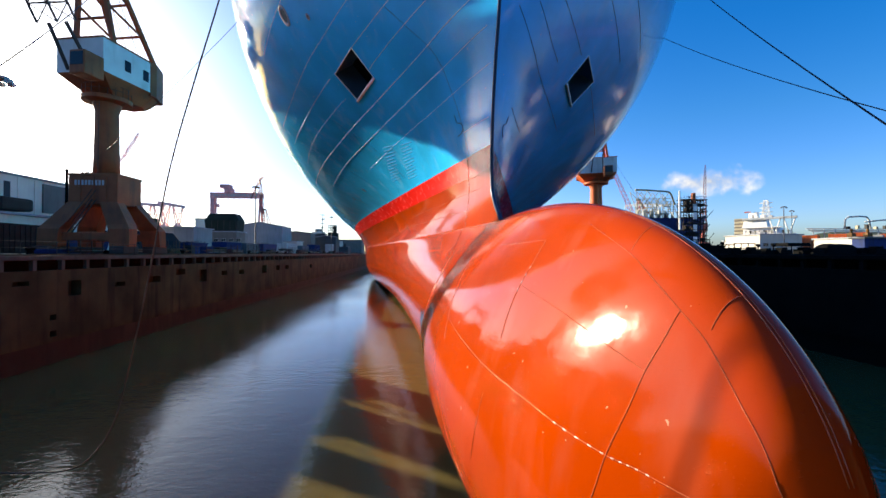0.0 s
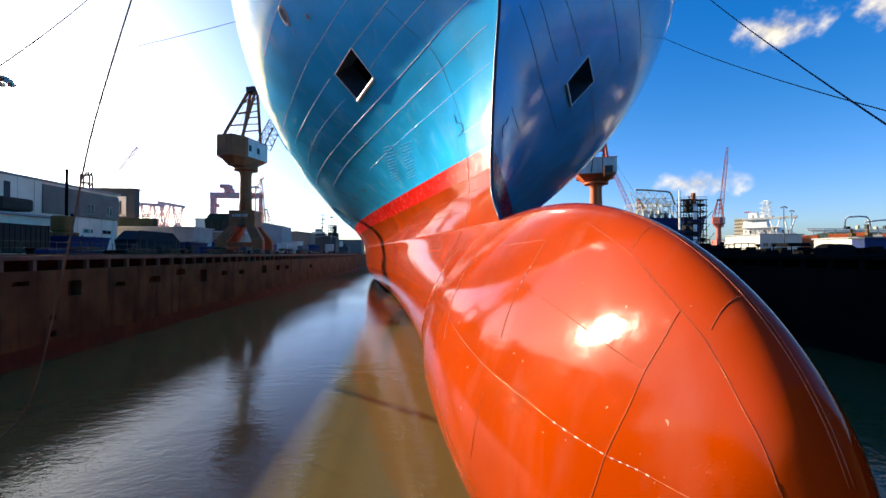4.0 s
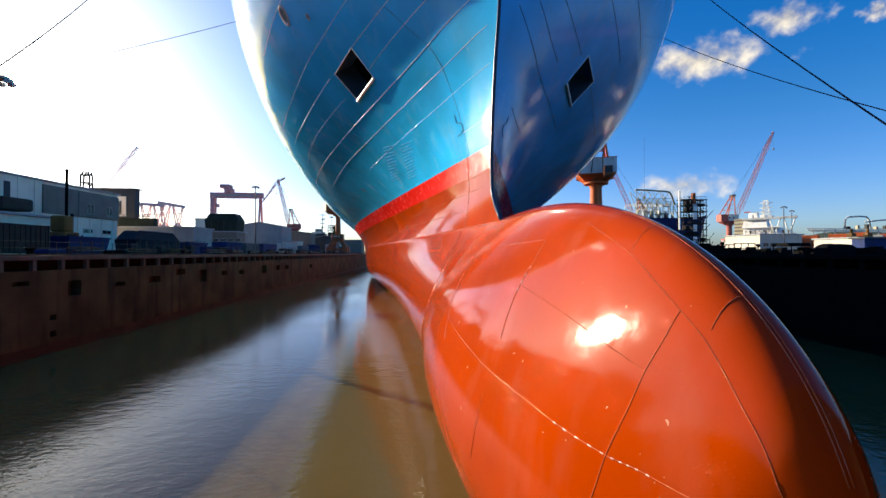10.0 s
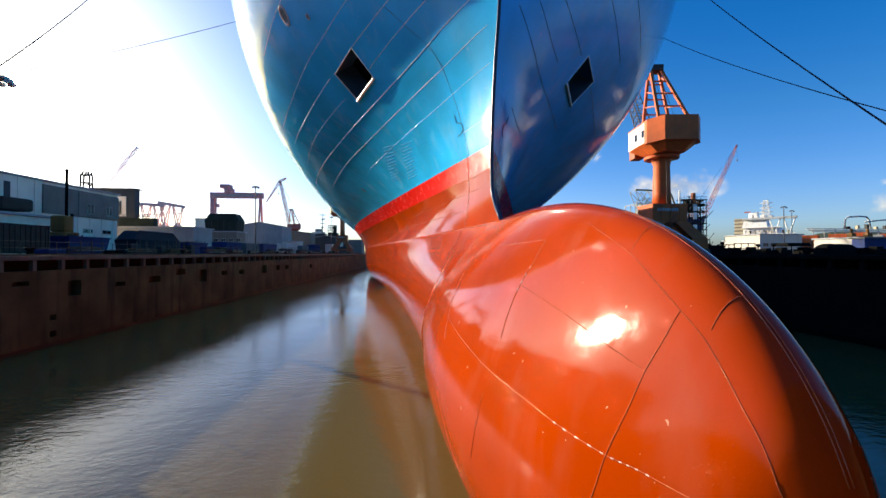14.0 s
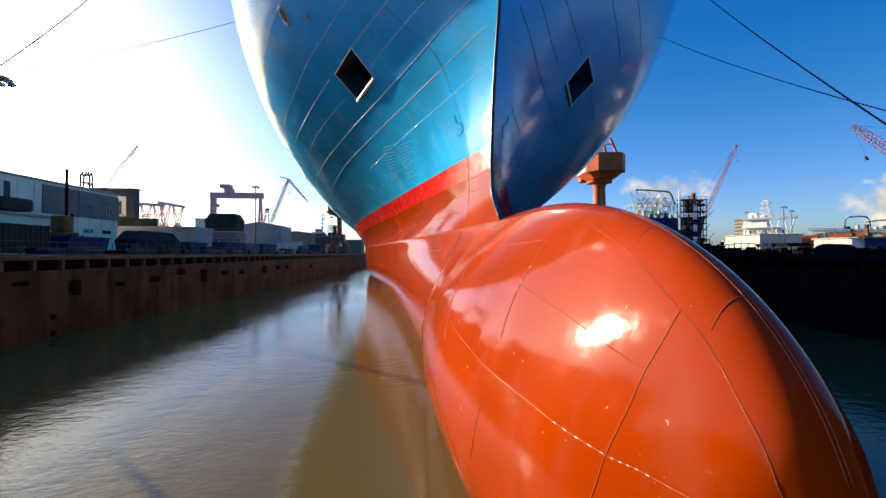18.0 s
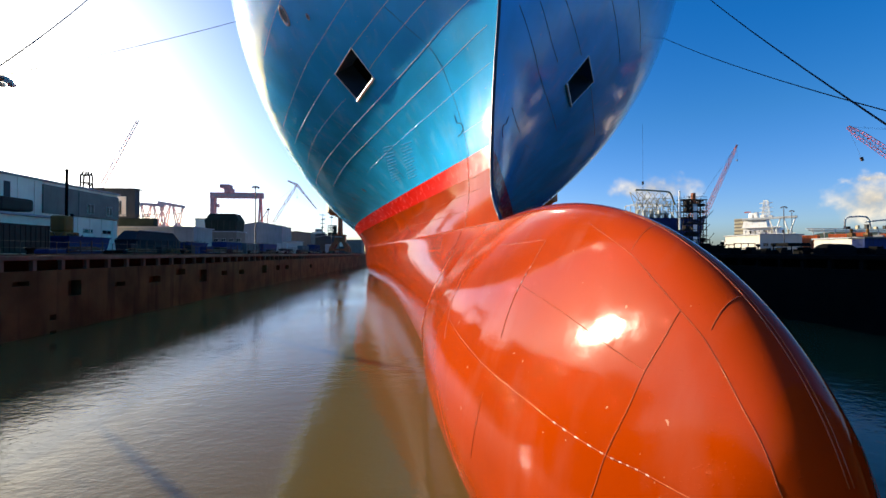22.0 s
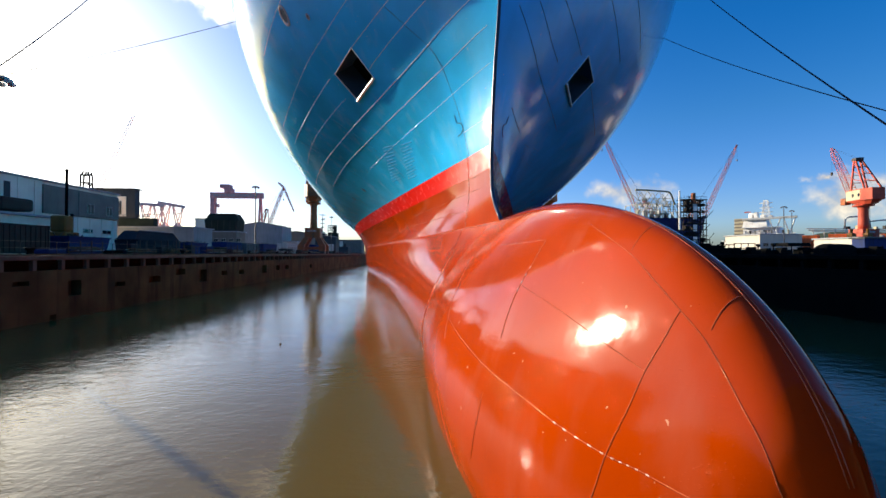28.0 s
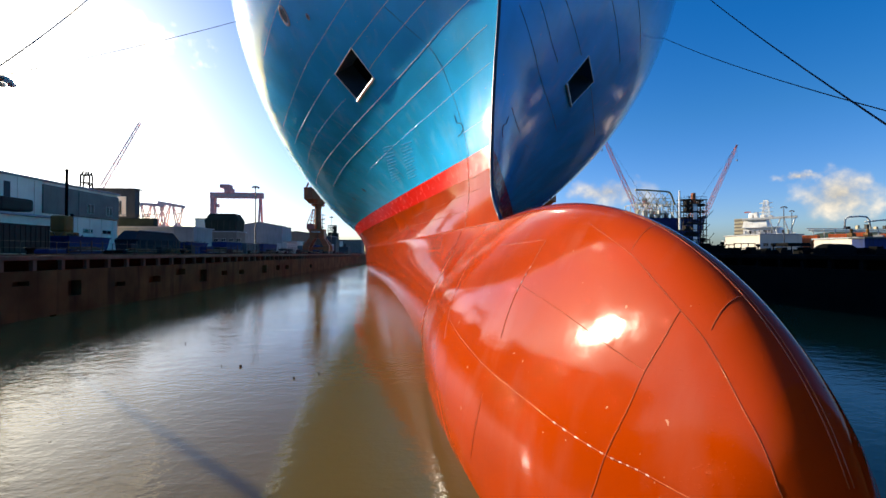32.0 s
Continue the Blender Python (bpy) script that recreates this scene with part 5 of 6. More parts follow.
for z in (0.5, 0.92):
    part("rail", bar(bmesh.new(), (0, 22, z), (0, 176, z), 0.014, 6), M["crane_dark"], qr)


def bollard(at):
    c = thing("bollard", at, "black cast-iron mooring bollard on the coping", "bollard", "bollards")
    part("head", lathe([(0.3, 0), (0.22, 0.08), (0.18, 0.35), (0.3, 0.48), (0.28, 0.58), (0.1, 0.62)], 14), M["black"], c, smooth=True)
    return c


b0 = bollard((-26.6, 30, 0))
for k in range(1, 8):
    copy_thing(b0, pose(-26.6, 30 + k * 18.5, 0))
rng = random.Random(11)
for k in range(26):
    y = 28 + k * 5.4 + rng.uniform(-2, 2)
    d = thing("pallet_load", (-29.0 - rng.uniform(3.0, 3.6), y, 0), "dark bundled yard goods on a timber pallet", "pallet", "quay clutter", rng.uniform(70, 110))
    w, h = rng.uniform(0.9, 1.6), rng.uniform(0.5, 1.5)
    part("pallet", bx((-w, -0.6, 0), (w, 0.6, 0.14)), M["debris"], d)
    part("load", bx((-w * 0.92, -0.55, 0.14), (w * 0.9, 0.55, h), 0.08), M[rng.choice(["dark_box", "tarp", "tarp_blue", "blue_box", "black"])], d)



def pipe_rack_bin(at, w, h, seed):
    """A welded rack of scaffold tubes and offcuts."""
    c = thing("tube_rack", at, "dark welded rack loaded with scaffold tubes", "rack", "quay clutter", 90)
    r = random.Random(seed)
    for x in (-w / 2, 0, w / 2):
        for y in (-0.5, 0.5):
            part("post", bar(bmesh.new(), (x, y, 0), (x, y, h), 0.05, 4), M["crane_dark"], c)
        part("bearer", bar(bmesh.new(), (x, -0.5, 0.2), (x, 0.5, 0.2), 0.06, 4), M["crane_dark"], c)
    for k in range(12):
        y, z = r.uniform(-0.42, 0.42), 0.3 + 0.08 * (k // 2) + r.uniform(0, 0.05)
        o = r.uniform(-0.5, 0.5)
        part("tube", bar(bmesh.new(), (o - w * 0.62, y, z), (o + w * 0.62, y + r.uniform(-0.05, 0.05), z + r.uniform(-0.05, 0.1)), 0.035, 5), M[r.choice(["steel", "crane_dark", "debris", "ochre"])], c)
    return c


for k in range(12):
    pipe_rack_bin((-30.6 - 0.4 * (k % 3), 40 + k * 8.3, 0), 2.6 + 0.5 * (k % 4), 1.3 + 0.25 * (k % 3), k)



# ---- the yard across the dock ----
shed("dock_store", 89.68, 101.47, 100, 111.8, 5.02, "white single-storey store across the dock", wall="white")
shed("long_warehouse", 96.19, 112.43, 82, 91.8, 3.47, "long white warehouse across the dock", wall="white")
shed("blue_shed", 94.11, 109.69, 79, 81.5, 3.27, "dark blue sheet-metal shed", wall="blue_box", roof="slate")
ws = bpy.data.objects["dock_store"]
for x in (1.6, 3.6, 6.6, 8.6):
    window_pane(ws, x, -0.03, 2.0, 1.5, 0.9, "x")

# moored navy ship with topside works and scaffold tower
nv = thing("moored_ship", (89.31, 150.00, 0.00), "navy-blue ship under repair with pale topside steelwork", "ship")
hb = bmesh.new()
st = []
for x, bw, zt, zb in ((-60, 9, 13.0, -2), (-5, 9, 13.0, -2), (10, 8.5, 13.2, -2), (17, 6, 13.8, -2), (21, 2.5, 14.4, -2), (23.2, 0.1, 14.8, -2)):
    fl = 0.0 if x < 15 else (x - 14) * 0.55
    st.append([hb.verts.new(c) for c in ((x - fl, -bw * 0.8, zb), (x, -bw, zt), (x, bw, zt), (x - fl, bw * 0.8, zb))])
for a, b in zip(st, st[1:]):
    for k in range(4):
        hb.faces.new((a[k], a[(k + 1) % 4], b[(k + 1) % 4], b[k]))
hb.faces.new(st[0])
hb.faces.new(st[-1][::-1])
bmesh.ops.recalc_face_normals(hb, faces=hb.faces)
part("hull", hb, M["navy"], nv)
tp = bmesh.new()
for x in range(-8, 8, 2):
    bar(tp, (x, -6, 13), (x, -6, 18.5), 0.16, 4)
    bar(tp, (x, -6, 18.5), (x + 2, -6, 13), 0.10, 4)
    bar(tp, (x, -6, 15.7), (x + 2, -6, 15.7), 0.12, 4)
    bar(tp, (x, -6, 18.5), (x + 2, -6, 18.5), 0.14, 4)
    bar(tp, (x, 2, 13), (x, 2, 18.5), 0.14, 4)
    bar(tp, (x, -6, 18.5), (x, 2, 18.5), 0.12, 4)
part("topside_frame", tp, M["cream"], nv, "cream steel pipe-rack frame")
rnd = random.Random(4)
for k in range(16):
    x = -8 + k * 0.95
    part("module", bx((x, -5.4 + k % 3, 13.0), (x + rnd.uniform(0.4, 0.8), -4.2 + k % 3, 13.4 + rnd.uniform(0.6, 3.4)), 0.06), M[rnd.choice(["cream", "dark_box", "steel", "crane_dark"])], nv)
part("pipe_arm", tube([(-8.5, -6, 23.6), (-4, -6, 23.5), (3, -6, 23.1), (4.5, -6, 22.9), (5.2, -6, 22.0), (6.6, -6, 18.3)], 0.34, 8), M["cream"], nv, "thick cream overhead pipe", smooth=True)
tp = bmesh.new()
for xa, za, xb, zb in ((-8.5, 23.4, -6.2, 17.5), (-8.5, 23.4, -3.2, 18.5), (-4, 23.4, -6.2, 18.5), (-4, 23.4, 0, 18.5), (0.5, 23.2, -3, 18.5), (0.5, 23.2, 3.4, 18.5), (4.4, 22.8, 1.2, 18.5), (4.4, 22.8, 7.6, 17.0), (-6.2, 20.5, 5.6, 20.5), (-7.0, 19.6, 6.2, 19.4), (2.0, 20.4, 4.8, 18.6), (-1.5, 20.4, -2.6, 18.6)):
    for y in (-6, -2):
        bar(tp, (xa, y, za), (xb, y, zb), 0.11, 4)
part("truss", tp, M["cream"], nv, "cream lattice truss under the pipe")
for k in range(46):
    p = Vector((rnd.uniform(-7.5, 6.5), rnd.uniform(-6, -1), rnd.uniform(13.2, 18.5)))
    q = p + (Vector((rnd.uniform(1.0, 3.2), 0, 0)) if k % 3 else Vector((0, 0, rnd.uniform(1.0, 2.6))))
    part("pipe", bar(bmesh.new(), p, q, rnd.uniform(0.08, 0.2), 5), M[rnd.choice(["cream", "cream", "crane_dark", "steel"])], nv)
sc = thing("scaffold_tower", (92.29, 128.00, 0.00), "dark scaffold tower with planked decks against a ship's bow", "scaffold")
for i in range(5):
    for j in range(3):
        part("standard", bar(bmesh.new(), (-4 + i * 1.95, j * 1.5, 0), (-4 + i * 1.95, j * 1.5, 18.2 - 1.2 * (i == 0)), 0.12, 5), M["scaffold"], sc)
for k in range(26):
    x, z = -4.6 + (k * 1.9) % 8.8, 1 + (k * 3.1) % 17
    part("brace", bar(bmesh.new(), (x, -0.2, z), (x + (2.4 if k % 2 else -2.0), -0.2, z + 2.6), 0.09, 4), M["scaffold"], sc)
for z in range(2, 19, 2):
    part("deck", bx((-4.3, -0.3, z - 0.1), (4.1, 3.3, z + 0.1)), M["scaffold"], sc)
    lb = bmesh.new()
    for dz in (0.5, 1.0):
        bar(lb, (-4.2, -0.1, z + dz), (4.0, -0.1, z + dz), 0.06, 4)
        bar(lb, (-4.2, 3.1, z + dz), (4.0, 3.1, z + dz), 0.06, 4)
    bar(lb, (-4 if z % 4 else 3.8, 0, z - 2), (3.8 if z % 4 else -4, 0, z), 0.09, 4)
    part("ledger", lb, M["scaffold"], sc)
rs = random.Random(8)
for k in range(22):
    x, z = rs.uniform(-4, 2.8), 2 * rs.randint(1, 8) + 0.1
    part("plank_stack", bx((x, 0.2, z), (x + rs.uniform(0.6, 1.5), 1.6, z + rs.uniform(0.4, 1.5)), 0.04), M[rs.choice(["scaffold", "scaffold", "dark_box", "debris"])], sc)
for z in (3.5, 7.5, 11.5, 14.2):
    part("sheet", bx((-0.9, -0.3, z), (0.4, -0.2, z + 2.2)), M["ship_white"], sc, "white plastic sheet")
part("lift_mast", bar(bmesh.new(), (-0.25, 0.6, 14), (-0.25, 0.6, 20.2), 0.9, 8, 0.7), M["crane"], sc, "rust-brown hoist head above the decks")
part("mast", bar(bmesh.new(), (-5.4, 0, 8), (-5.4, 0, 20.8), 0.34, 8, 0.25), M["ship_white"], sc, "white pole beside the decks")

# white ship's accommodation beyond the store
tk = thing("white_ship", (134.52, 150.00, 0.00), "white ship's accommodation block and mast behind the store", "ship", "", -57)
part("hull", bx((-13, 0, -2), (13, 20, 5.5), 0.2), M["ship_white"], tk)
part("accommodation", bx((-5.8, 0, 5.5), (10.6, 12, 7.6), 0.1), M["ship_white"], tk)
part("accommodation", prism([(-5.6, 0.6), (6.0, 0.6), (4.6, 12), (-5.6, 12)], 7.6, 10.2), M["ship_white"], tk)
part("accommodation", prism([(-5.4, 1.2), (1.6, 1.2), (0.4, 10), (-5.4, 10)], 10.2, 14.2, inset=-0.18), M["ship_white"], tk, "white house flaring out under the bridge")
part("bridge_wing", bx((-5.8, -0.2, 13.4), (11.2, 1.2, 14.2), 0.06), M["fair"], tk, "long grey wing beam")
for x, w, h in ((-4.2, 1.2, 1.6), (-2.4, 1.0, 2.4), (-0.4, 1.4, 1.2), (2.4, 0.9, 0.9)):
    part("deck_house", bx((x, 2.4, 14.2), (x + w, 4.6, 14.2 + h), 0.08), M["ship_white"], tk)
for k in range(9):
    part("vent", lathe([(0.28, 0), (0.22, 0.3), (0.22, 1.0), (0.4, 1.1), (0.3, 1.5)], 8), M[("ship_white", "dark_box", "cream")[k % 3]], tk).location = (-4.8 + k * 1.7, -0.3 + (k % 2) * 0.5, 7.6)
part("tower_block", bx((-9.4, 3, 5.5), (-5.9, 10, 14.4), 0.1), M["cream"], tk, "striped grey-cream block")
for k in range(6):
    part("window_band", bx((-9.45, 2.94, 6.3 + k * 1.4), (-5.95, 2.98, 6.9 + k * 1.4)), M["grey"], tk)
for k in range(6):
    part("window_band", bx((-9.48, 3.2, 6.3 + k * 1.4), (-9.43, 9.8, 6.9 + k * 1.4)), M["grey"], tk)
for k in range(7):
    part("window", bx((-5.0 + k * 1.5, 0.52, 8.7), (-4.5 + k * 1.5, 0.58, 9.2)), M["glass"], tk)
for z, x0, x1 in ((7.6, -6.2, 10.9), (10.2, -6.0, 6.6)):
    part("deck_edge", bx((x0, -0.4, z), (x1, 1.0, z + 0.25)), M["ship_white"], tk)
for x in (4.6, 9.0):
    for dx in (-1.7, 1.7):
        part("wing_strut", bar(bmesh.new(), (x, 0.5, 7.6), (x + dx, 0.5, 13.5), 0.24, 5), M["ship_white"], tk)
part("funnel", lathe([(1.5, 14.4), (1.3, 16.2), (0.9, 16.5)], 14), M["ship_white"], tk).location = (-3.6, 5, 0)
ms = bmesh.new()
lattice(ms, (1.5, 2, 14.2), (1.5, 2, 21), 2.2, 1.2, 6, 0.12, up=(0, 1, 0))
part("mast", ms, M["ship_white"], tk)
for z in (16.2, 18.0, 19.8):
    part("yard_arm", bx((-0.6, 1.8, z), (3.6, 2.2, z + 0.25)), M["ship_white"], tk)
part("radar", bx((-5.6, 1.9, 16.6), (-3.4, 2.1, 17.0)), M["crane_red"], tk)
for k in range(12):
    part("cable_drum", lathe([(0.5, 0), (0.5, 0.25), (0.25, 0.3), (0.25, 0.7), (0.5, 0.75), (0.5, 1.0)], 10), M["dark_box"], tk).location = (-11.5 + k * 2.0, -0.8, 4.7)

light_mast((92.56, 96.00, 0.00), 12.1, "twin-head light mast beside the store", arms=2, r=0.12, paint="crane_dark", head=0.55)
light_mast((116.38, 118.00, 0.00), 13.6, "slim light mast behind the store", arms=2, r=0.12, paint="crane_dark", head=0.55)

# containers, pipes and machines in the yard across the dock
rnd = random.Random(21)
cx = 122.53
for k, (h, col) in enumerate(((3.6, "orange_box"), (5.0, "orange_box"), (4.2, "white_box"), (5.4, "orange_box"), (4.6, "dark_box"), (6.0, "orange_box"), (5.2, "white_box"), (5.6, "orange_box"), (4.4, "dark_box"))):
    container((cx + k * 4.6, 122 + rnd.uniform(-2, 2), 0), (4.2, 2.4, h + 1.0), col, "stacked steel boxes in the yard across the dock", -60)
pr = thing("pipe_rack", (142.32, 136, 0), "white pipework gantry in the yard across the dock", "pipe rack")
for k in range(9):
    part("trestle", bar(bmesh.new(), (k * 4.2, 0, 0), (k * 4.2, 0, 9.0), 0.16, 5), M["white_box"], pr)
for z, r in ((8.0, 0.14), (8.6, 0.22), (9.2, 0.14)):
    part("pipe", bar(bmesh.new(), (-1, (z - 8) * 1.5, z), (36, (z - 8) * 1.5, z), r, 8), M["white_box"], pr, smooth=True)
part("arm", tube([(12, 0, 9), (12.3, 0, 12.4), (13.5, 0, 13.3), (18, 0, 13.6), (20.5, 0, 13.4), (21.5, 0, 12.4), (22.2, 0, 9.2)], 0.3, 8), M["white_box"], pr, "white pipe loop", smooth=True)
part("arm", tube([(20, 0, 11.6), (26, 0, 12.2), (33, 0, 12.6), (36, 0, 12.4)], 0.26, 8), M["white_box"], pr, smooth=True)
for k in range(6):
    part("valve_house", bx((13 + k * 3.6, -0.5, 9.0), (13.8 + k * 3.6, 0.5, 9.9 + k % 3 * 0.4), 0.1), M["cream" if k % 2 else "dark_box"], pr)
for x in (129.22, 134.47):
    mcn = thing("deck_machine", (x, 112, 0), "yellow-orange deck machine awaiting fitting", "machine")
    part("base", bx((-1.2, -1.2, 0), (1.2, 1.2, 4.6), 0.1), M["dark_box"], mcn)
    part("housing", bx((-0.7, -0.8, 4.6), (0.7, 0.8, 6.2), 0.2), M["ochre"], mcn)
    part("neck", lathe([(0.4, 6.2), (0.35, 7.0), (0.5, 7.1), (0.15, 7.5)], 10), M["ochre"], mcn)

hm = bmesh.new()
n = 120
ridge_pts = []
for i in range(n + 1):
    x = -200 + i * 12.0
    h = 2 + 44 * max(0, min((x - 730) / 140, 1)) + 7 * noise.noise((x * 0.012, 0.3, 0)) + 2.5 * noise.noise((x * 0.09, 2.3, 0))
    ridge_pts.append((x, h))
for (xa, ha), (xb, hb_) in zip(ridge_pts, ridge_pts[1:]):
    v = [hm.verts.new(c) for c in ((xa, 600, -1), (xb, 600, -1), (xb, 700, hb_ * 0.7), (xa, 700, ha * 0.7))]
    hm.faces.new(v)
    w = [hm.verts.new(c) for c in ((xa, 700, ha * 0.7), (xb, 700, hb_ * 0.7), (xb, 820, hb_), (xa, 820, ha))]
    hm.faces.new(w)
    u = [hm.verts.new(c) for c in ((xa, 820, ha), (xb, 820, hb_), (xb, 1000, -1), (xa, 1000, -1))]
    hm.faces.new(u)
bmesh.ops.remove_doubles(hm, verts=hm.verts, dist=0.01)
tagged(part("wooded_hill", hm, M["hill"], smooth=True), "low dark green wooded hills on the horizon", "hill", kind="stuff")


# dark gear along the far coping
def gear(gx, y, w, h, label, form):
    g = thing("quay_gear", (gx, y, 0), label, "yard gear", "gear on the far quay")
    if form == "canopy":
        for x in (-0.45 * w, 0.0, 0.45 * w):
            part("post", bar(bmesh.new(), (x, 0, 0), (x, 0, h * 0.75), 0.07, 5), M["black"], g)
        part("roof", prism([(-w / 2, -1.2), (w / 2, -1.2), (w / 2, 1.2), (-w / 2, 1.2)], h * 0.72, h, inset=-0.12), M["black"], g)
    elif form == "post":
        part("shaft", lathe([(0.16, 0), (0.11, 0.2), (0.1, h - 0.45), (0.24, h - 0.42), (0.3, h - 0.2), (0.2, h)], 12), M["black"], g, smooth=True)
        part("base", bx((-0.35, -0.35, 0), (0.35, 0.35, 0.3), 0.04), M["black"], g)
    elif form == "frame":
        for x in (-w / 2, -w / 6, w / 6, w / 2):
            part("post", bar(bmesh.new(), (x, 0, 0), (x * 0.94, 0, h), 0.06, 5), M["black"], g)
        for z in (0.55, 0.98):
            part("rail", bar(bmesh.new(), (-w / 2, 0, h * z), (w / 2, 0, h * z), 0.06, 5), M["black"], g)
    else:
        part("body", bx((-w / 2, -0.8, 0), (w / 2, 0.8, h * 0.6), 0.08), M["black"], g)
        part("hood", bx((-w * 0.3, -0.6, h * 0.6), (w * 0.2, 0.6, h * 0.85), 0.1), M["black"], g)
        part("handle", bar(bmesh.new(), (w * 0.3, 0, h * 0.6), (w * 0.42, 0, h), 0.05, 5), M["black"], g)
    return g


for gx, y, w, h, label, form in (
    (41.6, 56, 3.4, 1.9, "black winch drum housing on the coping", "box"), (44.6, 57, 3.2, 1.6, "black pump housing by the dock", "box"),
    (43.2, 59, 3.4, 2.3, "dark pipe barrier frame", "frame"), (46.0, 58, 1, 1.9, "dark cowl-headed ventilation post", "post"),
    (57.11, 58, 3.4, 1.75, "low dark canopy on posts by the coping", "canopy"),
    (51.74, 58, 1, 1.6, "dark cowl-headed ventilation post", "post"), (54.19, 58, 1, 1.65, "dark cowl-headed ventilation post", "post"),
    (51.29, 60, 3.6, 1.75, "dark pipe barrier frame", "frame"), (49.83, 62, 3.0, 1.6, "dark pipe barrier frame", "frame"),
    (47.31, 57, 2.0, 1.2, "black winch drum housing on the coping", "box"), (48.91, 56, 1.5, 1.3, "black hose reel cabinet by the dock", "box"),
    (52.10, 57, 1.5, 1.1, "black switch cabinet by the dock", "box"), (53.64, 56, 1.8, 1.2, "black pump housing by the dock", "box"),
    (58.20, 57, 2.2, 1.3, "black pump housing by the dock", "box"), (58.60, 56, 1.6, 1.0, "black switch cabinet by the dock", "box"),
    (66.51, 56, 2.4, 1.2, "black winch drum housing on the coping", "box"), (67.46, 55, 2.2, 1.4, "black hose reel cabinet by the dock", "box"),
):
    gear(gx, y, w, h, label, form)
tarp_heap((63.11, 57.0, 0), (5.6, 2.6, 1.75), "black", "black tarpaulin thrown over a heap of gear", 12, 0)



# ---- lines and wires ----
def line_thing(name, pts, r, material, label, seg=6):
    c = thing(name, (0, 0, 0), label, "rope", "mooring lines")
    part("strand", tube(pts, r, seg), M[material], c, smooth=True)
    return c


def sag(a, b, drop, n=24):
    a, b = Vector(a), Vector(b)
    return [a.lerp(b, k / n) - Vector((0, 0, drop * 4 * (k / n) * (1 - k / n))) for k in range(n + 1)]


line_thing("mooring_line", sag((18.07, 23.93, 16.16), (11.18, 8.76, 3.08), 0.12), 0.022, "wire", "dark mooring wire from the bow to the quay")
line_thing("mooring_line", sag((17.52, 27.66, 15.59), (15.38, 11.96, 4.65), 0.25), 0.02, "wire", "thin mooring wire from the bow to the quay")
line_thing("mooring_line", sag((-14.20, 18.66, 11.38), (-10.63, 11.00, 4.84), 0.08), 0.018, "wire", "dark wire high over the quay")


# the heavy rope that swings past the bow, and a light heaving line from the quay
def drape(y, pts):
    """Smooths a few points of a hanging line, at one distance, into a curve."""
    out = []
    for k in range(len(pts) - 1):
        p0, p1, p2, p3 = (Vector(pts[min(max(k + j, 0), len(pts) - 1)]) for j in (-1, 0, 1, 2))
        for f in (0, 0.25, 0.5, 0.75):
            out.append(0.5 * ((2 * p1) + (p2 - p0) * f + (2 * p0 - 5 * p1 + 4 * p2 - p3) * f * f + (3 * p1 - p0 - 3 * p2 + p3) * f**3))
    out.append(Vector(pts[-1]))
    return out


swing_rope = thing("hawser", (0, 0, 0), "thick brown laid hawser hanging past the bow", "rope")
core = drape(0, [(0.16 * (z / 4.5) ** 2 - 0.08, 0, z) for z in (6.8, 5.1, 3.4, 1.7, 0.0, -1.7, -3.4, -5.1, -6.8)])
for k in range(3):
    lay = []
    for i in range(len(core) * 8):
        f = i / 8
        c0, c1 = core[int(f)], core[min(int(f) + 1, len(core) - 1)]
        a = f * 9.0 + k * 2.094
        lay.append(c0.lerp(c1, f - int(f)) + Vector((math.cos(a), math.sin(a), 0)) * 0.028)
    part("strand", tube(lay, 0.031, 6), M["hemp"], swing_rope, smooth=True)

heaving_line = thing("heaving_line", (0, 0, 0), "thin grey heaving line dipping into the water", "rope")
part("strand", tube(drape(0, [(-4.71, 11.00, 8.66), (-5.16, 11.00, 6.84), (-5.76, 11.00, 4.72), (-6.38, 11.00, 2.34), (-6.85, 11.00, -0.30), (-7.19, 11.00, -2.05), (-7.66, 11.00, -4.06), (-8.20, 11.00, -4.98), (-8.80, 11.00, -5.35), (-9.88, 11.00, -5.39), (-11.20, 11.00, -5.32)]), 0.02, 6), M["rope"], heaving_line, smooth=True)
CLEAT, SHORE = Vector((-11.88, 28.0, 15.8)), Vector((-17.75, 17.66, 7.17))
LOW_SHORE = Vector((-23.50, 32.64, 8.10))
long_line = thing("mooring_line", tuple(CLEAT), "slack thin line from the flared bow to the quay", "rope", "mooring lines")
part("strand", tube(sag((0, 0, 0), SHORE - CLEAT, 0.12), 0.016, 6), M["wire"], long_line, smooth=True)


# ---- driftwood on the rising water ----
LEVELS = ((0, -7.30), (6, -6.90), (9, -6.66), (13, -6.23), (19, -5.50), (23, -5.09), (28, -4.39), (32, -4.06))
driftwood = []
for k, (p, size) in enumerate((((-6.48, 15.62, -4.20), 0.06), ((-7.22, 15.75, -4.20), 0.03), ((-4.07, 14.01, -4.20), 0.035), ((-3.35, 14.45, -4.20), 0.03), ((-10.70, 19.76, -4.20), 0.04), ((-11.10, 20.02, -4.20), 0.03))):
    d = thing("driftwood", p, "small dark piece of driftwood floating on the water", "driftwood", "floating debris", k * 47.0)
    bmd = bmesh.new()
    prism([(size * math.cos(a) * (0.7 + 0.3 * ((k + j) % 3)), size * 0.5 * math.sin(a)) for j, a in enumerate((0.1, 1.0, 2.1, 3.2, 4.3, 5.4))], -0.03, 0.05 + 0.3 * size, bmd, inset=0.2)
    part("piece", bmd, M["debris"], d)
    driftwood.append((d, p, k))


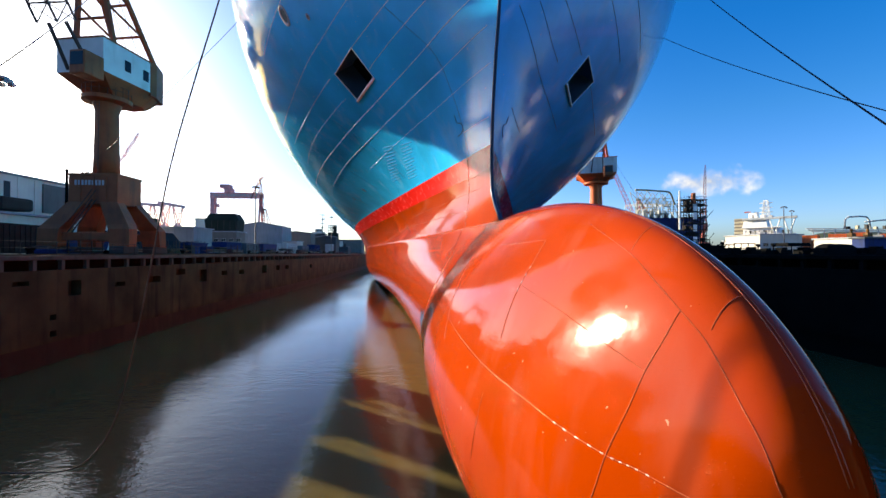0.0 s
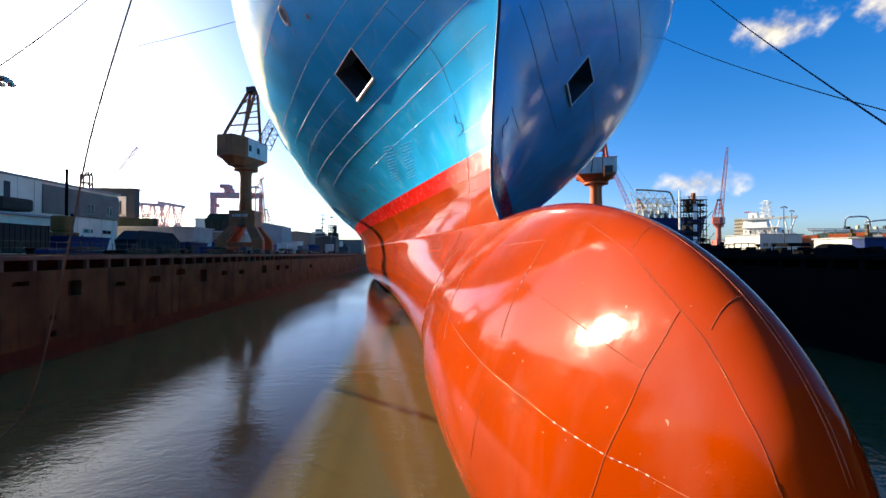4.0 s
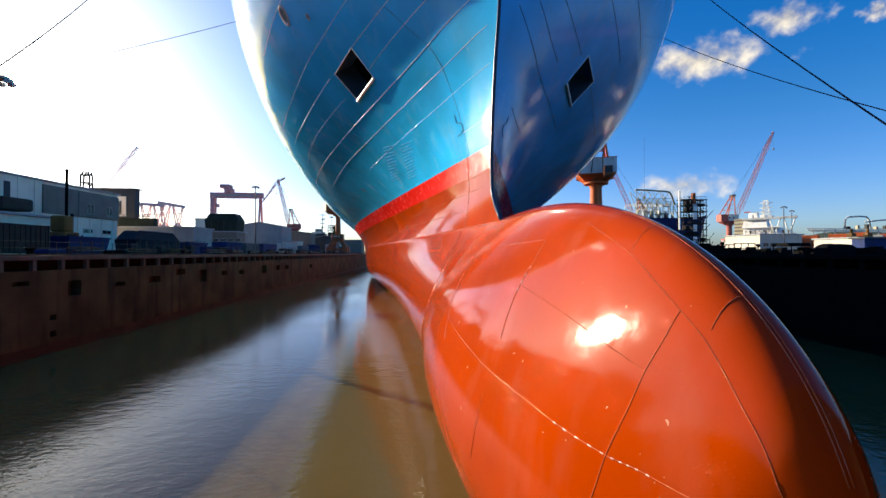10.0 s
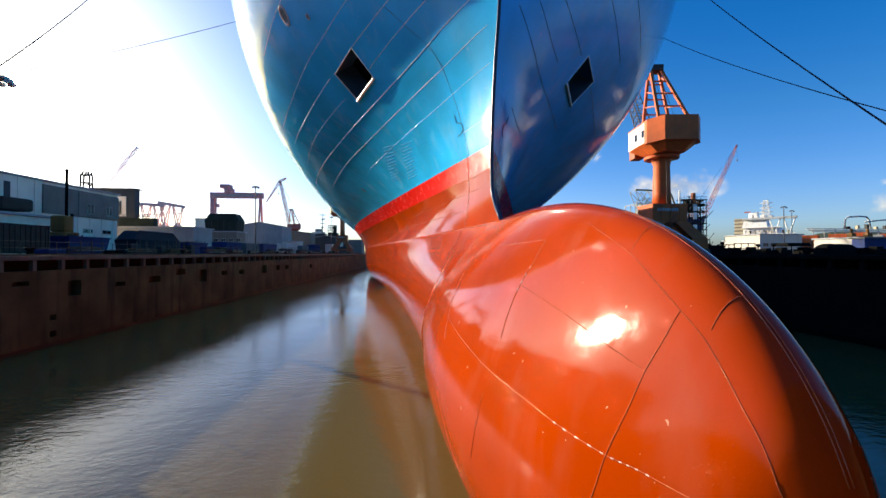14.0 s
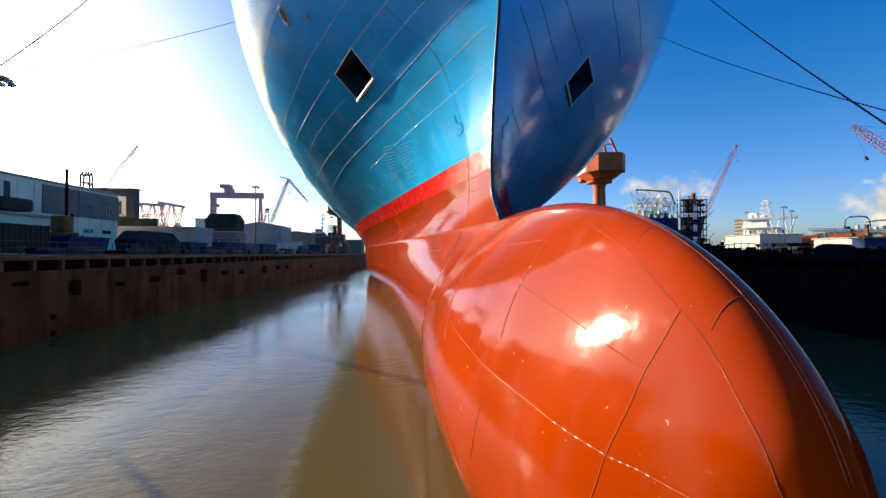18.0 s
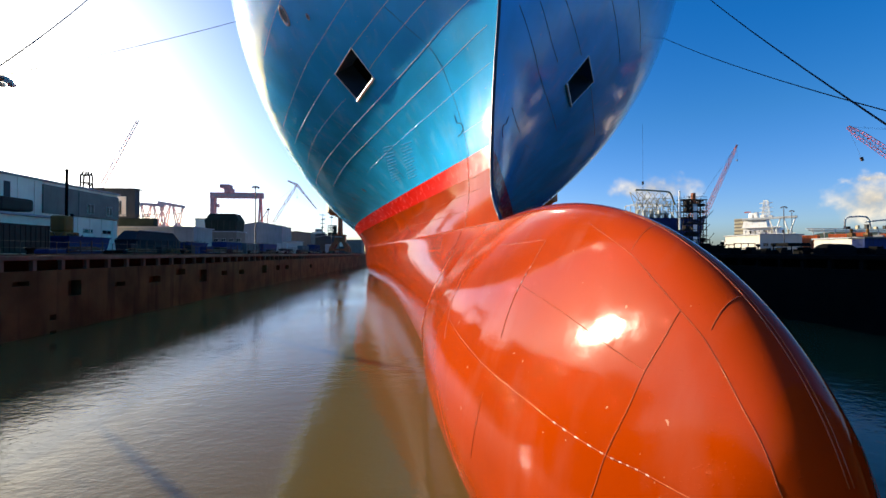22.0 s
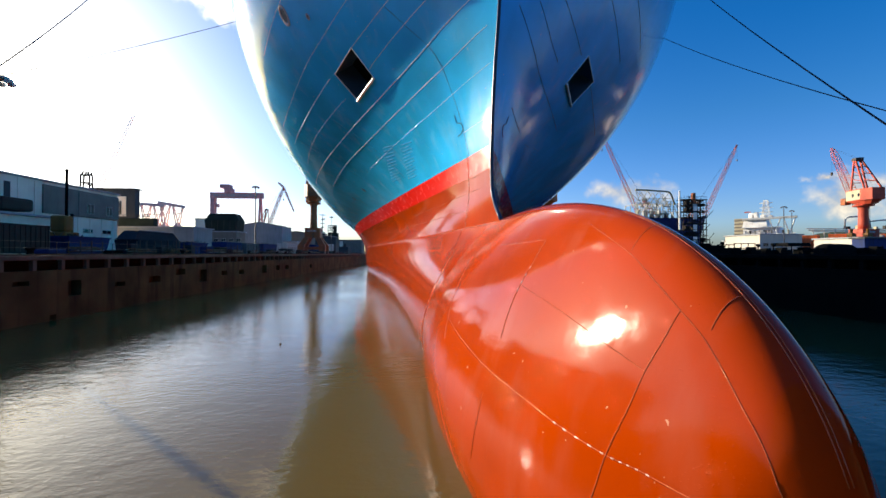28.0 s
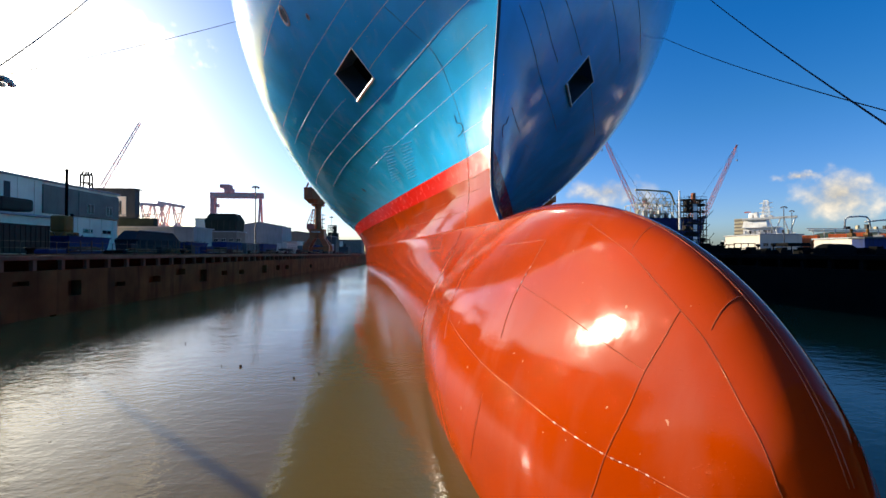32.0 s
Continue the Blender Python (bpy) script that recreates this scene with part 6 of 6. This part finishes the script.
# ---- a crate on a crane's hook, above the navy ship ----
lift = thing("hanging_crate", (43.04, 165, 1.35), "small yellow crate slung from a crane's hook and rope", "crate")
crate = part("crate", bx((-1.1, -1.1, -1.3), (1.1, 1.1, 1.1), 0.06), M["crate_yellow"], lift)
for x in (-1.12, 0, 1.12):
    part("batten", bx((x - 0.12, -1.16, -1.34), (x + 0.12, -1.1, 1.14)), M["rubber"], crate)
for x in (-1, 1):
    part("sling", tube([Vector((x, 0, 1.1)), Vector((0, 0, 4.0))], 0.06, 5), M["rubber"], lift)
fall = part("hoist_rope", tube([Vector((0, 0, 17.5)), Vector((0, 0, 42.0))], 0.035, 5), M["rubber"], yard_crane)
part("hook_block", bx((-0.32, -0.3, 16.2), (0.32, 0.3, 17.6), 0.15), M["rubber"], fall)
part("chain", tube([Vector((0, 0, 3.9)), Vector((0, 0, 16.4))], 0.05, 5), M["rubber"], fall)


# ---- clouds ----
def cloud(w, h, seed, size, cover, glow, label="white cumulus cloud drifting in the blue sky"):
    bm = bmesh.new()
    bm.faces.new([bm.verts.new(c) for c in ((-w / 2, -h / 2, 0), (w / 2, -h / 2, 0), (w / 2, h / 2, 0), (-w / 2, h / 2, 0))])
    ob = part("cloud", bm, cloud_material("cloud_vapour", seed, size, cover, glow))
    tagged(ob, label, "cloud", "clouds", "structure")
    ob.visible_shadow = False
    return ob


def aloft(p):
    """Upright in the far sky at p, turned to the dock."""
    return pose(*p, 90, 0, -math.degrees(math.atan2(p[0], p[1])))


FAR_SKY = 2400.0
drifting = []

def drift(seed, w, h, rows):
    """A cloud and the way that it drifts."""
    drifting.append((cloud(w * 1.35, h * 1.4, seed, 170.0 if w > 500 else 90.0, 1.15 if seed == 66.0 else 0.95, 1.6 if seed == 71.0 else 0.44), rows))


drift(3.1, 820, 420, ((0, (4390.21, 2400.00, 1923.25)), (3.0, (2527.87, 2400.00, 1506.60)), (3.5, (2374.26, 2400.00, 1457.22)), (6.0, (1827.74, 2400.00, 1219.66)), (8, (1190.71, 2400.00, 1035.11)), (32, (183.94, 2400.00, 1074.11))))
drift(9.4, 900, 520, ((0, (6164.33, 2400.00, 2089.06)), (3.5, (3394.82, 2400.00, 1652.34)), (6.0, (2317.04, 2400.00, 1444.21)), (7.0, (1679.94, 2400.00, 1154.80)), (9, (766.77, 2400.00, 851.33)), (32, (217.73, 2400.00, 1041.28))))
drift(14.2, 1300, 480, ((0, (9149.51, 2400.00, 2410.72)), (6.0, (3315.81, 2400.00, 1741.44)), (8.0, (2298.93, 2400.00, 1533.43)), (9.0, (2109.30, 2400.00, 1454.10)), (10.0, (1772.28, 2400.00, 1210.75)), (11.5, (1297.96, 2400.00, 1003.29)), (12.5, (731.86, 2400.00, 816.23)), (32, (82.95, 2400.00, 1037.31))))
drift(23.7, 620, 380, ((0, (8623.23, 2400.00, 2382.10)), (8.0, (3356.77, 2400.00, 1798.88)), (10.0, (2355.71, 2400.00, 1506.93)), (11.0, (1958.64, 2400.00, 1341.38)), (12.0, (1551.30, 2400.00, 1045.37)), (13.0, (941.50, 2400.00, 752.07)), (32, (285.50, 2400.00, 1009.35))))
drift(31.9, 320, 240, ((0, (9149.51, 2400.00, 2410.72)), (9.5, (3234.46, 2400.00, 1645.47)), (11.0, (2545.91, 2400.00, 1398.75)), (12.0, (2030.88, 2400.00, 1059.01)), (13, (1117.61, 2400.00, 617.34)), (32, (353.44, 2400.00, 909.41))))
drift(41.3, 900, 280, ((0, (1821.81, 2400.00, 446.18)), (14, (1601.81, 2400.00, 415.55)), (23, (1438.57, 2400.00, 396.30)), (32, (1187.60, 2400.00, 376.30))))
drift(52.8, 420, 120, ((0, (3538.62, 2400.00, 511.06)), (16, (3138.77, 2400.00, 476.63)), (32, (2421.42, 2400.00, 489.17))))
drift(66.0, 700, 560, ((0, (3941.94, 2400.00, 256.13)), (13, (3374.85, 2400.00, 307.34)), (19, (3018.54, 2400.00, 322.64)), (25, (2862.61, 2400.00, 357.46)), (32, (2688.39, 2400.00, 373.82))))
drift(71.0, 1500, 420, ((0, (562.01, 2400.00, 2565.91)), (20, (-447.96, 2400.00, 1688.16)), (30.5, (-1429.94, 2400.00, 1364.71)), (32, (-1704.51, 2400.00, 1305.42))))


# ---- what moves ----
def yaw_rows(rows):
    return [(t, pose(0, 0, 0, 0, 0, a)) for t, a in rows]


TRAVEL = ((0, 101.32), (10.2, 101.32), (11.0, 85.17), (11.3, 83.36), (11.9, 76.66), (12.1, 76.14), (13, 40.64), (26, 40.64), (27.3, 104.20), (32, 104.20))


def motions():
    for ob, rows in drifting:
        walk(ob, [(t, aloft(p)) for t, p in rows])
    walk(water, [(t, pose(0, 0, z)) for t, z in LEVELS])
    for d, p, k in driftwood:
        walk(d, [(t, pose(p[0] - max(30 - t, 0) * (0.12 + 0.02 * (k % 3)), p[1] + max(30 - t, 0) * 2.6, z, 0, 0, k * 47.0 + t * 2.0)) for t, z in LEVELS])
    walk(left_crane, [(t, pose(-30.0, y, 0)) for t, y in ((0, 41.6), (2.3, 41.6), (2.5, 41.8), (2.7, 43.0), (3.0, 50.7), (3.2, 55.8), (3.5, 63.4), (5.5, 124.6), (5.7, 136.4), (6.0, 146.1), (6.6, 157.0), (7.5, 160.0), (9.5, 160.0), (12, 166.0), (14.5, 170.0), (17, 165.0), (20, 162.0), (23.5, 167.0), (24.5, 158.0), (25.0, 150.0), (25.5, 132.1), (27.5, 122.4), (30, 121.4), (30.5, 114.9), (31, 122.4), (32, 127.8))])
    walk(left_house, yaw_rows(((0, 260), (2.0, 260), (2.1, 246), (2.2, 225), (2.3, 207), (2.4, 188), (2.5, 165), (2.6, 142), (2.7, 126), (2.8, 110), (2.9, 94), (3.0, 80), (3.5, 78), (5.5, 42), (6, 34), (9, 28), (23, 30), (25, 45), (25.5, 55), (27.5, 98), (30, 103), (30.5, 69), (32, 69))))
    walk(right_crane, [(t, pose(36.6, y, 0)) for t, y in ((0, 80), (11, 80), (12, 79), (13, 78.5), (13.3, 68), (13.7, 61), (14, 58), (14.5, 58), (16.5, 78), (18, 78.5), (19, 78.5), (19.3, 88), (19.6, 97), (20, 108), (20.5, 108), (21, 120), (22, 120), (23, 107), (23.5, 107), (24, 120), (28.6, 120), (29, 108), (30, 108), (31, 121), (32, 121))])
    walk(right_house, yaw_rows(((0, 250), (10.8, 250), (11.1, 200), (11.4, 155), (11.8, 152), (12.0, 138), (12.1, 130), (12.2, 140), (12.5, 143), (12.8, 140), (13.0, 84), (16.5, 85), (18.1, 86), (18.5, 155), (19.5, 168), (20.5, 185), (32, 190))))
    walk(swing_rope, [(t, pose(x, 5.5, 0.15, 0, a, 0)) for t, x, a in ((0, -9.5, 18), (0.8, -5.6, 18), (0.9, -4.81, 20.7), (1.0, -3.63, 13.2), (1.1, -2.18, 9.4), (1.2, -0.58, 6.6), (1.4, -0.14, 4.4), (1.6, -0.15, 4.7), (1.8, -0.56, 4.3), (1.9, -1.43, 8.8), (2.0, -2.35, 10.4), (2.1, -3.21, 12.0), (2.2, -3.86, 13.0), (2.4, -5.2, 15.0), (2.7, -6.2, 18), (3.5, -9.5, 18), (32, -11, 18))])
    walk(heaving_line, [(t, pose(x, 0, z)) for t, x, z in ((0, 0, 0), (2.0, 0.09, 0), (3.0, -0.08, 0), (3.5, -0.45, 0.1), (4.5, -6, 2), (5.3, -14, 4), (32, -20, 5))])
    low = (SHORE - CLEAT).rotation_difference(LOW_SHORE - CLEAT).to_matrix().to_4x4()
    walk(long_line, [(0, Matrix.Translation(CLEAT) @ low), (2.2, Matrix.Translation(CLEAT) @ low), (3.0, Matrix.Translation(CLEAT)), (32, Matrix.Translation(CLEAT))])
    # yard cranes across the dock
    hoisted = ((0, (43.04, 165, 1.35)), (9.0, (43.04, 165, 1.35)), (9.5, (96.55, 165.00, 7.06)), (10.2, (96.55, 165.00, 7.06)), (11.0, (97.21, 165.00, 35.02)), (11.3, (96.47, 165.00, 35.73)), (11.9, (43.04, 165, 1.35)), (20.5, (43.04, 165, 1.35)), (21.0, (82.65, 165.00, 31.25)), (21.6, (95.86, 165.00, 15.41)), (22.0, (95.85, 165.00, 13.02)), (22.5, (95.80, 165.00, 4.68)), (23.4, (93.82, 165.00, 4.67)), (24.0, (92.73, 165.00, 29.71)), (24.6, (43.04, 165, 1.35)), (32, (43.04, 165, 1.35)))
    path = [(t, [float(np.interp(t, [r[0] for r in hoisted], [r[1][k] for r in hoisted])) for k in range(3)]) for t in sorted({r[0] for r in hoisted} | {r[0] for r in TRAVEL})]
    walk(lift, [(t, pose(*p)) for t, p in path])
    walk(fall, [(t, pose(p[0] - float(np.interp(t, *zip(*TRAVEL))), p[1] - 175, p[2])) for t, p in path])
    walk(red_crane, [(t, pose(*p)) for t, p in ((0, (183.36, 247.00, 0.00)), (1.5, (183.75, 245.00, 0.00)), (3.5, (164.85, 212.00, 0.00)), (5.5, (151.84, 190.00, 0.00)), (6.5, (151.40, 188.00, 0.00)), (8, (152.12, 185.00, 0.00)), (9.5, (152.41, 185.00, 0.00)), (11, (155.32, 205.00, 0.00)), (12.5, (154.29, 214.00, 0.00)), (32, (154.29, 214.00, 0.00)))])
    walk(red_house, yaw_rows(((0, 50), (3.5, 48), (5.5, 8), (9, 5), (12, 0), (32, 0))))
    walk(edge_crane, [(t, pose(*p)) for t, p in ((0, (230, 86, 0)), (16, (190, 86, 0)), (17.5, (125.4, 86.00, 0.00)), (23.5, (124.6, 86.00, 0.00)), (24.5, (133.88, 108.00, 0.00)), (25.0, (130.09, 115.00, 0.00)), (25.5, (122.17, 115.00, 0.00)), (27.5, (129.16, 115.00, 0.00)), (28.0, (136.77, 115.00, 0.00)), (28.4, (150.09, 115.00, 0.00)), (29, (173.04, 115.00, 0.00)), (32, (230, 115, 0)))])
    for words, rows in (("in the yard across the dock", ((0, 17), (23.5, 17), (24.6, 0), (32, 0))), ("thin harbour crane", ((0, -17), (8.3, -17), (9, -11), (14.5, -11), (16.5, -5), (18.5, -5), (20, -2), (27.5, 0), (30, -3.5), (32, -3.5)))):
        for foot, *swung in [v for k, v in LUFFING.items() if words in k]:
            for ob in swung:
                walk(ob, [(t, Matrix.Translation(foot) @ Matrix.Rotation(radians(a), 4, "Y") @ Matrix.Translation(-foot)) for t, a in rows])
    walk(edge_house, yaw_rows(((0, 160), (24, 150), (24.6, 100), (25, 72), (25.5, 68), (27.5, 70), (28, 74), (32, 120))))
    walk(yard_crane, [(t, pose(x, 175, 0)) for t, x in TRAVEL])
    walk(yard_house, yaw_rows(((0, 172), (26, 170), (28, 168), (32, 168))))
    # harbour cranes beyond the sheds
    walk(mast_crane, [(t, pose(x, 300, 0)) for t, x in ((0, -107.5), (6, -106.5), (8.3, -106.5), (8.8, -88.4), (14.5, -88.0), (16.5, -108.1), (29.5, -108.1), (30, -105.3), (30.5, -84.8), (31.5, -74.3), (32, -74.3))])
    walk(derrick_boom, [(t, pose(0, 0, 15.5, 0, -e, a)) for t, e, a in ((0, 58, 80), (2.4, 52, 86), (3.0, 47.6, 91.6), (17, 47.6, 91.6), (19, 52.3, 86), (23, 70, 46), (28.5, 71, 44), (30, 65.7, 59), (32, 65.7, 59))])
    walk(mast_house, yaw_rows(((0, 130), (8.3, 130), (8.8, 150), (10, 148), (14.5, 141), (15.5, 62), (16.5, -18), (18.5, -18), (19.5, 16), (24, 24), (25.5, 30), (27.5, 73), (30, 73), (30.5, 80), (32, 80))))


motions()
